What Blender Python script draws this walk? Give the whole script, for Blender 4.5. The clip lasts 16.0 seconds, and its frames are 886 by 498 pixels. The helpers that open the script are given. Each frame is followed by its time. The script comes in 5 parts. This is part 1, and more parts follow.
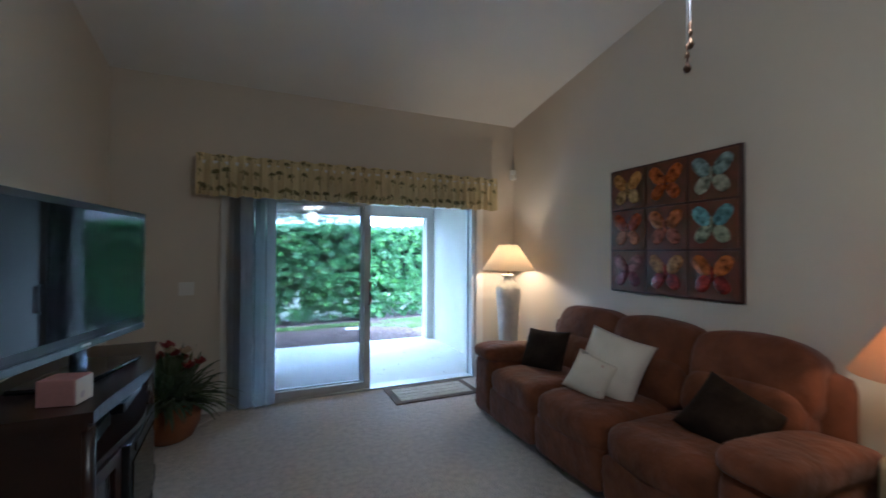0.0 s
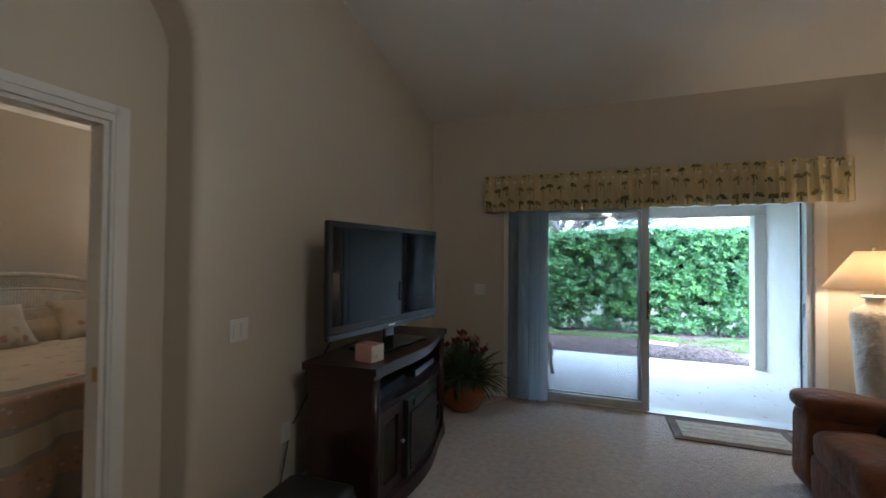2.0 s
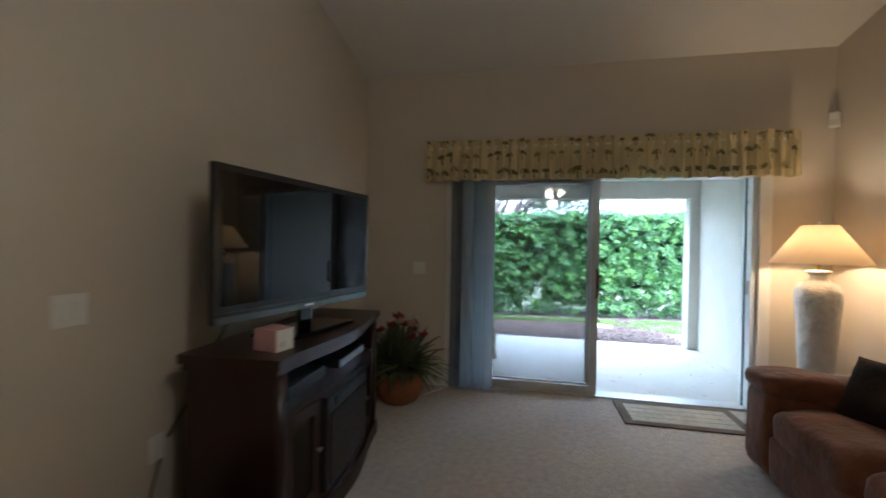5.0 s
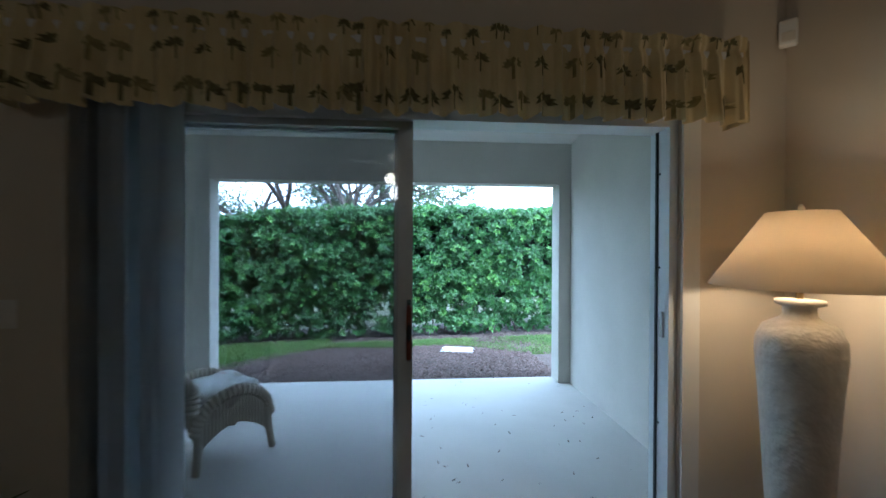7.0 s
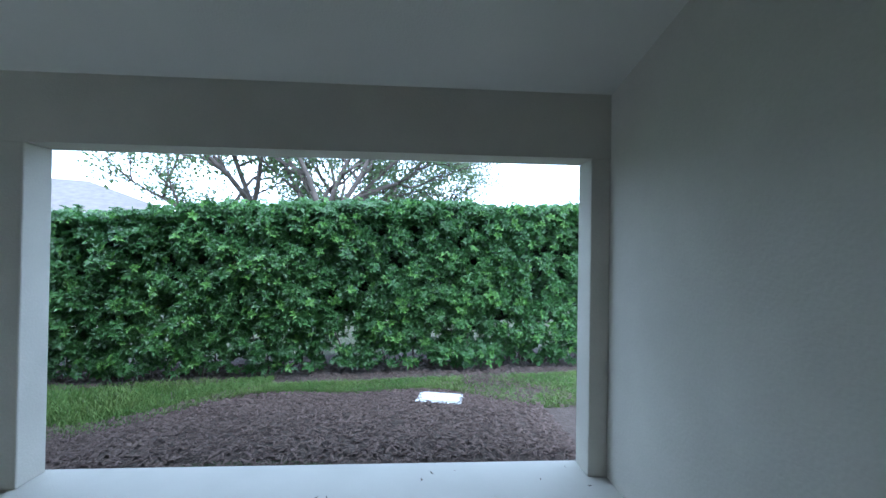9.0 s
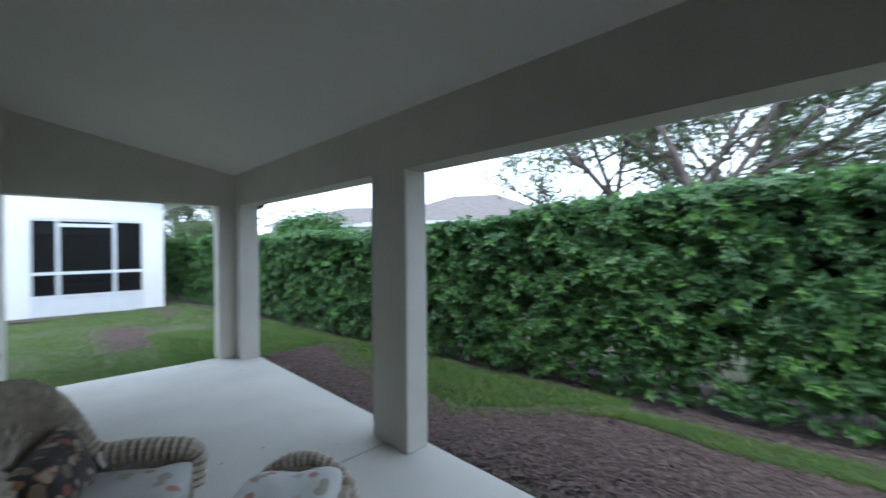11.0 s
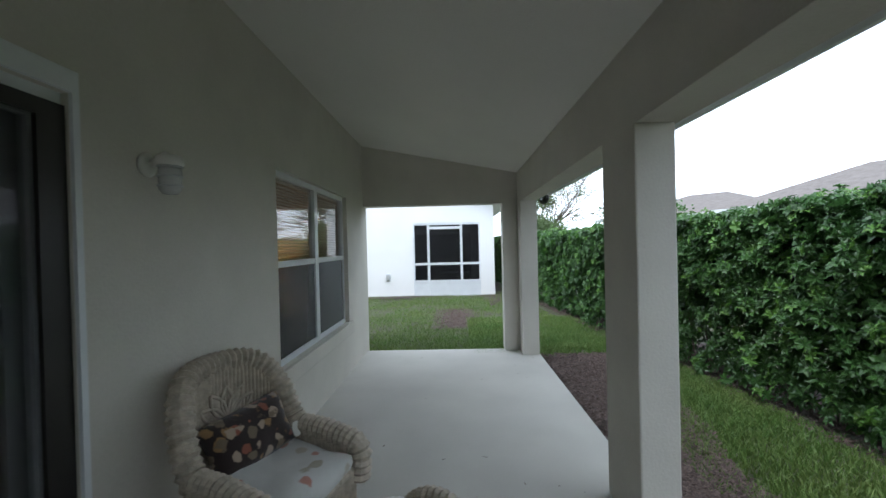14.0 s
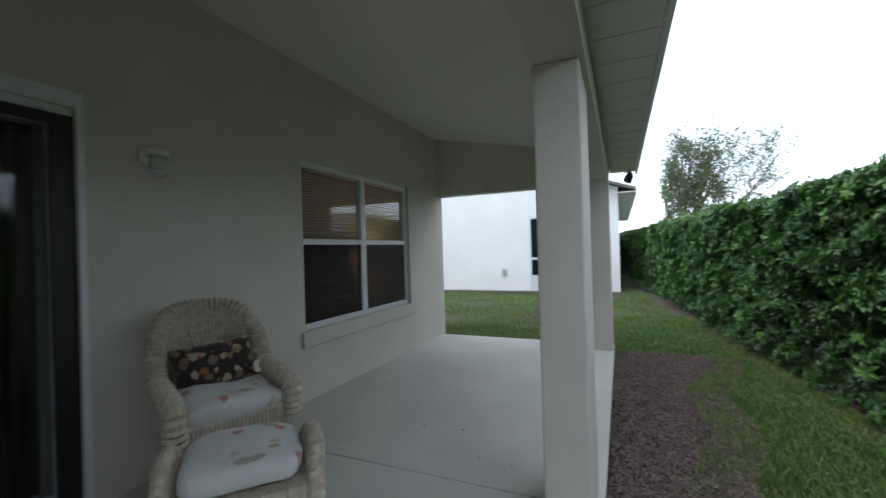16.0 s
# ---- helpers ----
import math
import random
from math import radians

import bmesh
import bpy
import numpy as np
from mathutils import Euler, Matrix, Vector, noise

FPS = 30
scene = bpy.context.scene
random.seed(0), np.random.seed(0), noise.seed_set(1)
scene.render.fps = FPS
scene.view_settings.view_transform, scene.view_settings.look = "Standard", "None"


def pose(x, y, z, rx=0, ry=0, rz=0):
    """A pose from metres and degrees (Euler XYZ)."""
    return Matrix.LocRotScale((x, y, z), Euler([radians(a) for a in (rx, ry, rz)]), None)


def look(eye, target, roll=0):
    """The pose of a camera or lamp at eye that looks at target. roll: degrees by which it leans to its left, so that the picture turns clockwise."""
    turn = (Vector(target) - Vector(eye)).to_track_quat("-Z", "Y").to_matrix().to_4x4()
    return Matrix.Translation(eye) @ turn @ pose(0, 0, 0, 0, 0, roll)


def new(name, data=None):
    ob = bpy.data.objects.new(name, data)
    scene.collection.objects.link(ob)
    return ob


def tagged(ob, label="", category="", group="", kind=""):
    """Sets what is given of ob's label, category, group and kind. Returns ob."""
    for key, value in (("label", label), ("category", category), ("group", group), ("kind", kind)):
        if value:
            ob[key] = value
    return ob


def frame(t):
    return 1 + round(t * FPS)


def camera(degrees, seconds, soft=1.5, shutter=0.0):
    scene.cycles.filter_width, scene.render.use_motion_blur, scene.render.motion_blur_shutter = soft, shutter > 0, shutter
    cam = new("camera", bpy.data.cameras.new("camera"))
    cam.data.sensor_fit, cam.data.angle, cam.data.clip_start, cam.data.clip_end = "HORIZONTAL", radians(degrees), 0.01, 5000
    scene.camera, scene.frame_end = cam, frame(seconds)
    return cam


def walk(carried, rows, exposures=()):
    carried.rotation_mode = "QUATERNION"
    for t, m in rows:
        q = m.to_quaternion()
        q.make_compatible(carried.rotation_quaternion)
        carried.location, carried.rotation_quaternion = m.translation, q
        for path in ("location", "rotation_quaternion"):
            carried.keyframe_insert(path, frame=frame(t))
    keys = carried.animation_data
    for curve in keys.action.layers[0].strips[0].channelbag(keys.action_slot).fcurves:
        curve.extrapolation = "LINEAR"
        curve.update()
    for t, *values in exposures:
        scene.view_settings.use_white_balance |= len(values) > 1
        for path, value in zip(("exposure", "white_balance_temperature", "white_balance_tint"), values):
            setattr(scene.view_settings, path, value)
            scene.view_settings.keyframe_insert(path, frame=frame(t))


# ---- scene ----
cam = camera(94.9, 16.0, shutter=0.4)
PATH = [
    (0, (0.492, 0.095, 1.428), (1.297, 1.925, 1.453), 0.2),
    (0.5, (0.724, 0.157, 1.412), (1.084, 2.124, 1.443), 0.1),
    (1, (0.84, 0.215, 1.437), (0.835, 2.214, 1.466), 0.2),
    (1.5, (0.958, 0.161, 1.47), (0.538, 2.116, 1.501), 0.3),
    (2, (1.017, 0.013, 1.468), (0.325, 1.889, 1.503), 0.5),
    (2.5, (1.071, -0.176, 1.464), (0.283, 1.662, 1.5), 0.6),
    (3, (1.129, -0.303, 1.448), (0.259, 1.497, 1.475), 0.6),
    (3.5, (1.132, -0.353, 1.435), (0.206, 1.419, 1.447), 0.8),
    (4, (1.081, -0.257, 1.44), (0.146, 1.511, 1.436), 0.8),
    (4.5, (0.994, 0.031, 1.395), (0.21, 1.871, 1.373), 1.1),
    (5, (0.892, 0.478, 1.335), (0.485, 2.436, 1.318), 1.1),
    (5.2, (0.894, 0.701, 1.319), (0.627, 2.683, 1.314), 1.1),
    (7.3, (1.648, 2.815, 1.42), (1.817, 4.807, 1.406), 0.3),
    (7.5, (1.734, 3.031, 1.432), (1.903, 5.024, 1.416), 0.4),
    (7.8, (1.826, 3.316, 1.428), (2.004, 5.308, 1.414), 0.4),
    (8, (1.904, 3.463, 1.374), (2.068, 5.456, 1.39), 0.7),
    (8.2, (1.943, 3.617, 1.377), (2.111, 5.609, 1.396), 0.9),
    (10.3, (1.926, 4.537, 1.489), (1.339, 6.449, 1.477), 0.2),
    (10.5, (1.916, 4.62, 1.487), (1.083, 6.439, 1.474), -0.0),
    (11, (1.875, 4.81, 1.495), (0.44, 6.203, 1.476), -0.4),
    (11.5, (1.821, 4.997, 1.544), (0.032, 5.891, 1.513), -0.9),
    (12, (1.844, 5.14, 1.569), (-0.088, 5.659, 1.551), -1.0),
    (12.5, (1.838, 5.279, 1.578), (-0.128, 5.643, 1.566), -1.0),
    (13, (1.802, 5.367, 1.55), (-0.169, 5.709, 1.538), -1.0),
    (13.5, (1.712, 5.498, 1.492), (-0.282, 5.655, 1.473), -1.0),
    (14, (1.589, 5.793, 1.475), (-0.41, 5.734, 1.457), -1.4),
    (14.5, (1.5, 6.169, 1.441), (-0.496, 6.046, 1.433), -1.5),
    (15, (1.386, 6.475, 1.383), (-0.603, 6.268, 1.374), -1.5),
    (15.5, (1.36, 6.815, 1.252), (-0.581, 6.332, 1.258), -1.7),
    (16, (1.392, 7.038, 1.242), (-0.44, 6.237, 1.248), -1.7),
]
EXPOSURES = [(0.0, 3.85, 4350, 9), (1.5, 3.68, 4650, 10), (3.5, 3.95, 5130, 10), (5.2, 3.85, 5100, 10), (7.3, 2.4, 4700, 5), (8.2, 2.1, 4850, 6), (10.3, 1.06, 5420, 11), (13.0, 1.07, 6080, 12), (16.0, 0.58, 6200, 11)]

walk(cam, [(t, look(eye, target, roll)) for t, eye, target, roll in PATH], EXPOSURES)

# ---- world and lights ----
world = bpy.data.worlds.new("overcast_sky")
scene.world = world
world.use_nodes = True
wn, wl = world.node_tree.nodes, world.node_tree.links
sky = wn.new("ShaderNodeTexSky")
sky.sky_type, sky.sun_disc, sky.sun_elevation, sky.sun_rotation = "NISHITA", False, radians(62), radians(130)
wtc = wn.new("ShaderNodeTexCoord")
wmap = wn.new("ShaderNodeMapping")
wmap.inputs["Scale"].default_value = (1.2, 1.2, 3.5)
wno = wn.new("ShaderNodeTexNoise")
wno.inputs["Scale"].default_value, wno.inputs["Detail"].default_value = 1.6, 6
wramp = wn.new("ShaderNodeMapRange")
wramp.inputs["From Min"].default_value, wramp.inputs["From Max"].default_value = 0.36, 0.6
wramp.inputs["To Min"].default_value, wramp.inputs["To Max"].default_value = 0.55, 1.0
wmix = wn.new("ShaderNodeMix")
wmix.data_type = "RGBA"
wmix.inputs["B"].default_value = (11.6, 13.0, 14.3, 1)
wl.new(wtc.outputs["Generated"], wmap.inputs["Vector"])
wl.new(wmap.outputs["Vector"], wno.inputs["Vector"])
wl.new(wno.outputs["Fac"], wramp.inputs["Value"])
wl.new(wramp.outputs["Result"], wmix.inputs["Factor"])
wl.new(sky.outputs["Color"], wmix.inputs["A"])
wl.new(wmix.outputs["Result"], wn["Background"].inputs["Color"])
wn["Background"].inputs["Strength"].default_value = 0.12


def lamp_data(name, kind, power, color, place, **more):
    d = bpy.data.lights.new(name, kind)
    d.energy, d.color = power, color
    for k, v in more.items():
        if k == "angle":
            d.angle = v
        if k == "radius":
            d.shadow_soft_size = v
    ob = new(name, d)
    ob.matrix_world = place
    return ob


lamp_data("sun", "SUN", 0.7, (1, 0.97, 0.93), look((0, 0, 20), (-3, 2.5, 12.6)), angle=radians(40))
lamp_data("corner_lamp_bulb", "POINT", 1.15, (1, 0.66, 0.34), pose(2.945, 3.89, 1.4), radius=0.04)
lamp_data("end_lamp_bulb", "POINT", 0.36, (1, 0.62, 0.27), pose(2.93, 0.77, 1.05), radius=0.04)
lamp_data("fan_bulb", "POINT", 0.75, (1, 0.84, 0.66), pose(1.32, 0.67, 2.12), radius=0.09)
lamp_data("bedside_bulb", "POINT", 3.0, (1, 0.74, 0.46), pose(-3.62, 3.45, 1.2), radius=0.05)
lamp_data("bedside_bulb", "POINT", 2.2, (1, 0.74, 0.46), pose(-3.62, 0.62, 1.2), radius=0.05)

# ---- materials ----
def mat(name, color, rough=0.6, metal=0.0, var=0.15, scale=6.0, bump=0.0, bump_scale=60.0, second=None, spec=0.5, sheen=0.0, coords="Object", island=0.0, trans=0.0):
    """A surface with grain at two sizes; var: how far the tone wanders, second: the colour it wanders to."""
    m = bpy.data.materials.new(name)
    m.use_nodes = True
    n, l = m.node_tree.nodes, m.node_tree.links
    b = n["Principled BSDF"]
    b.inputs["Roughness"].default_value, b.inputs["Metallic"].default_value = rough, metal
    b.inputs["Specular IOR Level"].default_value = spec
    b.inputs["Sheen Weight"].default_value = sheen
    tc = n.new("ShaderNodeTexCoord")
    big, fine = n.new("ShaderNodeTexNoise"), n.new("ShaderNodeTexNoise")
    big.inputs["Scale"].default_value, big.inputs["Detail"].default_value = scale, 4
    fine.inputs["Scale"].default_value, fine.inputs["Detail"].default_value = bump_scale, 3
    for t in (big, fine):
        l.new(tc.outputs[coords], t.inputs["Vector"])
    mix = n.new("ShaderNodeMix")
    mix.data_type = "RGBA"
    other = second or tuple(c * (1 - var * 2) for c in color)
    mix.inputs["A"].default_value, mix.inputs["B"].default_value = (*color, 1), (*other, 1)
    add = n.new("ShaderNodeMath")
    add.operation = "MULTIPLY_ADD"
    add.inputs[1].default_value = 0.35
    l.new(fine.outputs["Fac"], add.inputs[0])
    l.new(big.outputs["Fac"], add.inputs[2])
    rng = n.new("ShaderNodeMapRange")
    rng.inputs["From Min"].default_value, rng.inputs["From Max"].default_value = 0.45, 0.9
    l.new(add.outputs[0], rng.inputs["Value"])
    fac = rng.outputs["Result"]
    if island:
        g = n.new("ShaderNodeNewGeometry")
        k = n.new("ShaderNodeMix")
        k.data_type = "FLOAT"
        k.inputs["Factor"].default_value = island
        l.new(fac, k.inputs["A"])
        l.new(g.outputs["Random Per Island"], k.inputs["B"])
        fac = k.outputs["Result"]
    l.new(fac, mix.inputs["Factor"])
    l.new(mix.outputs["Result"], b.inputs["Base Color"])
    if bump:
        bp = n.new("ShaderNodeBump")
        bp.inputs["Strength"].default_value, bp.inputs["Distance"].default_value = 1.0, bump
        l.new(fine.outputs["Fac"], bp.inputs["Height"])
        l.new(bp.outputs["Normal"], b.inputs["Normal"])
    if trans:
        out = n["Material Output"]
        tr = n.new("ShaderNodeBsdfTranslucent")
        l.new(mix.outputs["Result"], tr.inputs["Color"])
        ms = n.new("ShaderNodeMixShader")
        ms.inputs[0].default_value = trans
        l.new(b.outputs[0], ms.inputs[1])
        l.new(tr.outputs[0], ms.inputs[2])
        l.new(ms.outputs[0], out.inputs["Surface"])
    return m


def glass(name, tint=(1, 1, 1), rough=0.0, clear=0.92, gloss=0.045):
    """A thin pane: mostly clear, with the mirror that glass has."""
    m = bpy.data.materials.new(name)
    m.use_nodes = True
    n, l = m.node_tree.nodes, m.node_tree.links
    n.remove(n["Principled BSDF"])
    t, g, f, mx = n.new("ShaderNodeBsdfTransparent"), n.new("ShaderNodeBsdfGlossy"), n.new("ShaderNodeLayerWeight"), n.new("ShaderNodeMixShader")
    t.inputs["Color"].default_value = (*[c * clear for c in tint], 1)
    g.inputs["Roughness"].default_value = rough
    f.inputs["Blend"].default_value = 0.5
    pw, sc = n.new("ShaderNodeMath"), n.new("ShaderNodeMath")
    pw.operation, sc.operation = "POWER", "MULTIPLY_ADD"
    pw.inputs[1].default_value, sc.inputs[1].default_value, sc.inputs[2].default_value = 5, 0.9, gloss
    l.new(f.outputs["Facing"], pw.inputs[0])
    l.new(pw.outputs[0], sc.inputs[0])
    l.new(sc.outputs[0], mx.inputs[0])
    l.new(t.outputs[0], mx.inputs[1])
    l.new(g.outputs[0], mx.inputs[2])
    l.new(mx.outputs[0], n["Material Output"].inputs["Surface"])
    return m


M_WALL = mat("beige_wall_paint", (0.62, 0.55, 0.445), 0.75, var=0.03, scale=1.2, bump=0.0006, bump_scale=140)
M_CEIL = mat("ceiling_paint", (0.78, 0.75, 0.7), 0.85, var=0.03, scale=1.5, bump=0.001, bump_scale=90)
M_TRIM = mat("white_trim_paint", (0.76, 0.74, 0.69), 0.4, var=0.03, scale=3)
M_CARPET = mat("beige_carpet", (0.62, 0.55, 0.48), 0.95, var=0.14, scale=24, bump=0.024, bump_scale=75, spec=0.1, sheen=0.2)
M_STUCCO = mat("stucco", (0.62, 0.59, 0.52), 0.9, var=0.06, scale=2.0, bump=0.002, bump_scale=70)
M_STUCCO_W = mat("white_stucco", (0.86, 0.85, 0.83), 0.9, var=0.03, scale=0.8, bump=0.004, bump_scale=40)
M_PCEIL = mat("porch_ceiling_paint", (0.66, 0.64, 0.58), 0.85, var=0.03, scale=1.2, bump=0.002, bump_scale=80)
M_CONC = mat("concrete", (0.53, 0.51, 0.46), 0.85, var=0.07, scale=1.6, bump=0.0015, bump_scale=120)
M_ALU = mat("white_aluminium", (0.72, 0.74, 0.75), 0.35, 0.0, var=0.04, scale=5)
M_ALU_G = mat("grey_aluminium", (0.5, 0.51, 0.51), 0.4, 0.2, var=0.06, scale=5)
M_DARK = mat("dark_slot", (0.02, 0.02, 0.022), 0.6, var=0.1)
M_GLASS = glass("window_glass")
M_SCREEN = glass("screen_mesh", (0.33, 0.34, 0.36), 0.6, 1.0, 0.02)
M_SOFA = mat("brown_microfibre", (0.17, 0.055, 0.02), 0.75, var=0.25, scale=6, bump=0.014, bump_scale=13, sheen=0.12, spec=0.2)
M_WOOD = mat("dark_cherry_wood", (0.026, 0.009, 0.006), 0.28, var=0.25, scale=4)
M_BLACK = mat("black_plastic", (0.012, 0.012, 0.013), 0.3, var=0.1)
M_TVGLASS = mat("tv_screen", (0.006, 0.006, 0.007), 0.03, var=0.05, spec=0.27)
M_SILVER = mat("brushed_silver", (0.5, 0.5, 0.5), 0.3, 0.9, var=0.05)
M_WICKER = mat("cream_wicker", (0.62, 0.54, 0.43), 0.7, var=0.2, scale=25, bump=0.002, bump_scale=160)
M_WHITEF = mat("cream_fabric", (0.7, 0.64, 0.54), 0.9, var=0.06, scale=8, bump=0.001, bump_scale=200, sheen=0.3)
M_BLUEW = mat("white_seat_fabric", (0.66, 0.67, 0.66), 0.9, var=0.08, scale=9, bump=0.002, bump_scale=150, sheen=0.3)
M_DKPIL = mat("dark_brown_fabric", (0.03, 0.019, 0.013), 0.95, var=0.3, scale=7, bump=0.006, bump_scale=40, spec=0.15)
M_LEAF = mat("hedge_leaf", (0.085, 0.19, 0.045), 0.34, var=0.3, scale=0.9, second=(0.028, 0.082, 0.021), island=0.55, trans=0.22, coords="Object")
M_LEAFY = mat("young_leaf", (0.14, 0.28, 0.05), 0.4, var=0.2, scale=2, second=(0.09, 0.21, 0.04), island=0.6, trans=0.25)
# near-black: the hedge's inner shade put into the colour
M_CORE = mat("hedge_shade", (0.02, 0.026, 0.012), 0.9, var=0.3, scale=12)
M_BARK = mat("bark", (0.14, 0.11, 0.09), 0.9, var=0.25, scale=8, bump=0.01, bump_scale=30)
M_GRASS = mat("grass_blades", (0.08, 0.19, 0.035), 0.6, var=0.2, scale=1.5, second=(0.2, 0.26, 0.07), island=0.5, trans=0.2)
M_CHIP = mat("mulch_chips", (0.055, 0.036, 0.03), 0.95, var=0.2, scale=3, second=(0.17, 0.12, 0.1), island=0.95)
M_ROOF = mat("grey_shingles", (0.19, 0.165, 0.15), 0.95, var=0.15, scale=3, bump=0.01, bump_scale=20)


def ground_mat():
    m = mat("lawn_soil", (0.07, 0.085, 0.035), 0.95, var=0.2, scale=5, second=(0.085, 0.08, 0.05), bump=0.03, bump_scale=45)
    return m


M_GROUND = ground_mat()
M_MULCH = mat("mulch_bed", (0.06, 0.043, 0.035), 1.0, var=0.25, scale=12, second=(0.1, 0.075, 0.062), bump=0.02, bump_scale=40)

# ---- mesh helpers ----
def box(x0, y0, z0, x1, y1, z1, bm=None, bevel=0.0):
    own = bm or bmesh.new()
    b = bmesh.new() if bevel else own
    r = bmesh.ops.create_cube(b, size=1)
    for v in r["verts"]:
        v.co = Vector(((x0 + x1) / 2 + v.co.x * (x1 - x0), (y0 + y1) / 2 + v.co.y * (y1 - y0), (z0 + z1) / 2 + v.co.z * (z1 - z0)))
    if bevel:
        bmesh.ops.bevel(b, geom=b.edges[:], offset=bevel, segments=2, affect="EDGES", profile=0.5)
        join(own, b)
    return own


def join(a, b, m=None):
    me = bpy.data.meshes.new("tmp")
    if m:
        b.transform(m)
    b.to_mesh(me)
    b.free()
    a.from_mesh(me)
    bpy.data.meshes.remove(me)
    return a


def prism(points, axis, a, b):
    """A polygon drawn in the two other axes (in order), pushed from a to b along axis."""
    bm = bmesh.new()
    def at(p, q):
        c = list(p)
        c.insert("xyz".index(axis), q)
        return bm.verts.new(c)
    lo, hi = [at(p, a) for p in points], [at(p, b) for p in points]
    bm.faces.new(lo)
    bm.faces.new(hi[::-1])
    for i in range(len(points)):
        j = (i + 1) % len(points)
        bm.faces.new((lo[j], lo[i], hi[i], hi[j]))
    bmesh.ops.recalc_face_normals(bm, faces=bm.faces[:])
    return bm


def lathe(profile, n=32):
    """Profile of (radius, height), turned round z."""
    bm = bmesh.new()
    rings = [[bm.verts.new((r * math.cos(2 * math.pi * k / n), r * math.sin(2 * math.pi * k / n), z)) for k in range(n)] for r, z in profile]
    for a, b in zip(rings, rings[1:]):
        for k in range(n):
            bm.faces.new((a[k], a[(k + 1) % n], b[(k + 1) % n], b[k]))
    if profile[0][0] > 0.0005:
        bm.faces.new(rings[0][::-1])
    if profile[-1][0] > 0.0005:
        bm.faces.new(rings[-1])
    return bm


def puff(sx, sy, sz, e=0.35, f=0.35, n=28, wobble=0.0, seed=0):
    """A stuffed, rounded block of the given size about its middle; e and f: how round it is in plan and upright."""
    bm = bmesh.new()
    sp = lambda v, p: math.copysign(abs(v) ** p, v)
    rows = []
    for i in range(n // 2 + 1):
        u = -math.pi / 2 + math.pi * i / (n // 2)
        row = []
        for k in range(n * 2):
            w = 2 * math.pi * k / (n * 2)
            c = Vector((sp(math.cos(u), f) * sp(math.cos(w), e), sp(math.cos(u), f) * sp(math.sin(w), e), sp(math.sin(u), f)))
            c = Vector((c.x * sx / 2, c.y * sy / 2, c.z * sz / 2))
            if wobble:
                c += noise.noise_vector(c * 5 + Vector((seed, 0, 0))) * wobble
            row.append(bm.verts.new(c))
        rows.append(row)
    for a, b in zip(rows, rows[1:]):
        for k in range(len(a)):
            bm.faces.new((a[k], a[(k + 1) % len(a)], b[(k + 1) % len(a)], b[k]))
    bmesh.ops.remove_doubles(bm, verts=bm.verts[:], dist=0.0004)
    return bm


def pillow(w, h, t, n=16, seed=0):
    """A scatter cushion lying in x and z, with pinched corners."""
    bm = bmesh.new()
    sides = []
    for s in (-1, 1):
        g = [[None] * (n + 1) for _ in range(n + 1)]
        for i in range(n + 1):
            for k in range(n + 1):
                u, v = 2 * i / n - 1, 2 * k / n - 1
                d = (1 - u ** 4) ** 0.6 * (1 - v ** 4) ** 0.6
                pin = 1 - 0.07 * (1 - u * u) - 0.0
                pin2 = 1 - 0.07 * (1 - v * v)
                p = Vector((u * w / 2 * pin2, s * d * t / 2, v * h / 2 * pin))
                p.y += noise.noise(p * 9 + Vector((seed, s, 0))) * 0.012 * d
                g[i][k] = bm.verts.new(p)
        for i in range(n):
            for k in range(n):
                q = (g[i][k], g[i + 1][k], g[i + 1][k + 1], g[i][k + 1])
                bm.faces.new(q if s < 0 else q[::-1])
    bmesh.ops.remove_doubles(bm, verts=bm.verts[:], dist=0.0006)
    return bm


def tube(points, r, n=8, bm=None, r_end=None):
    """A round rod along points, tapering to r_end."""
    bm = bm or bmesh.new()
    pts = [Vector(p) for p in points]
    rings = []
    for i, p in enumerate(pts):
        d = (pts[min(i + 1, len(pts) - 1)] - pts[max(i - 1, 0)]).normalized()
        side = d.orthogonal().normalized() if not rings else (last - d * last.dot(d)).normalized()
        last = side
        up = d.cross(side)
        rr = r + ((r_end if r_end is not None else r) - r) * i / (len(pts) - 1)
        rings.append([bm.verts.new(p + (side * math.cos(2 * math.pi * k / n) + up * math.sin(2 * math.pi * k / n)) * rr) for k in range(n)])
    for a, b in zip(rings, rings[1:]):
        for k in range(n):
            bm.faces.new((a[k], a[(k + 1) % n], b[(k + 1) % n], b[k]))
    bm.faces.new(rings[0][::-1])
    bm.faces.new(rings[-1])
    return bm


def moved(bm, m):
    bm.transform(m)
    return bm


def mesh_ob(name, bm, material, smooth=False):
    me = bpy.data.meshes.new(name)
    if smooth:
        for f in bm.faces:
            f.smooth = True
    bm.to_mesh(me)
    bm.free()
    me.materials.append(material)
    return new(name, me)


def part(name, bm, material, parent, label="", smooth=False):
    ob = mesh_ob(name, bm, material, smooth)
    ob.parent = parent
    if label:
        ob["label"] = label
    return ob


def structure(name, bm, material, label, category="", smooth=False):
    return tagged(mesh_ob(name, bm, material, smooth), label, category or name.split("_")[0], "", "structure")


def thing(name, m, label, category, group=""):
    ob = new(name)
    ob.matrix_world = m
    ob.empty_display_size = 0.1
    return tagged(ob, label, category, group)


def again(ob, parent, m):
    """The same piece once more, on the same mesh."""
    o = bpy.data.objects.new(ob.name, ob.data)
    scene.collection.objects.link(o)
    o.parent = parent
    o.matrix_local = m
    return o


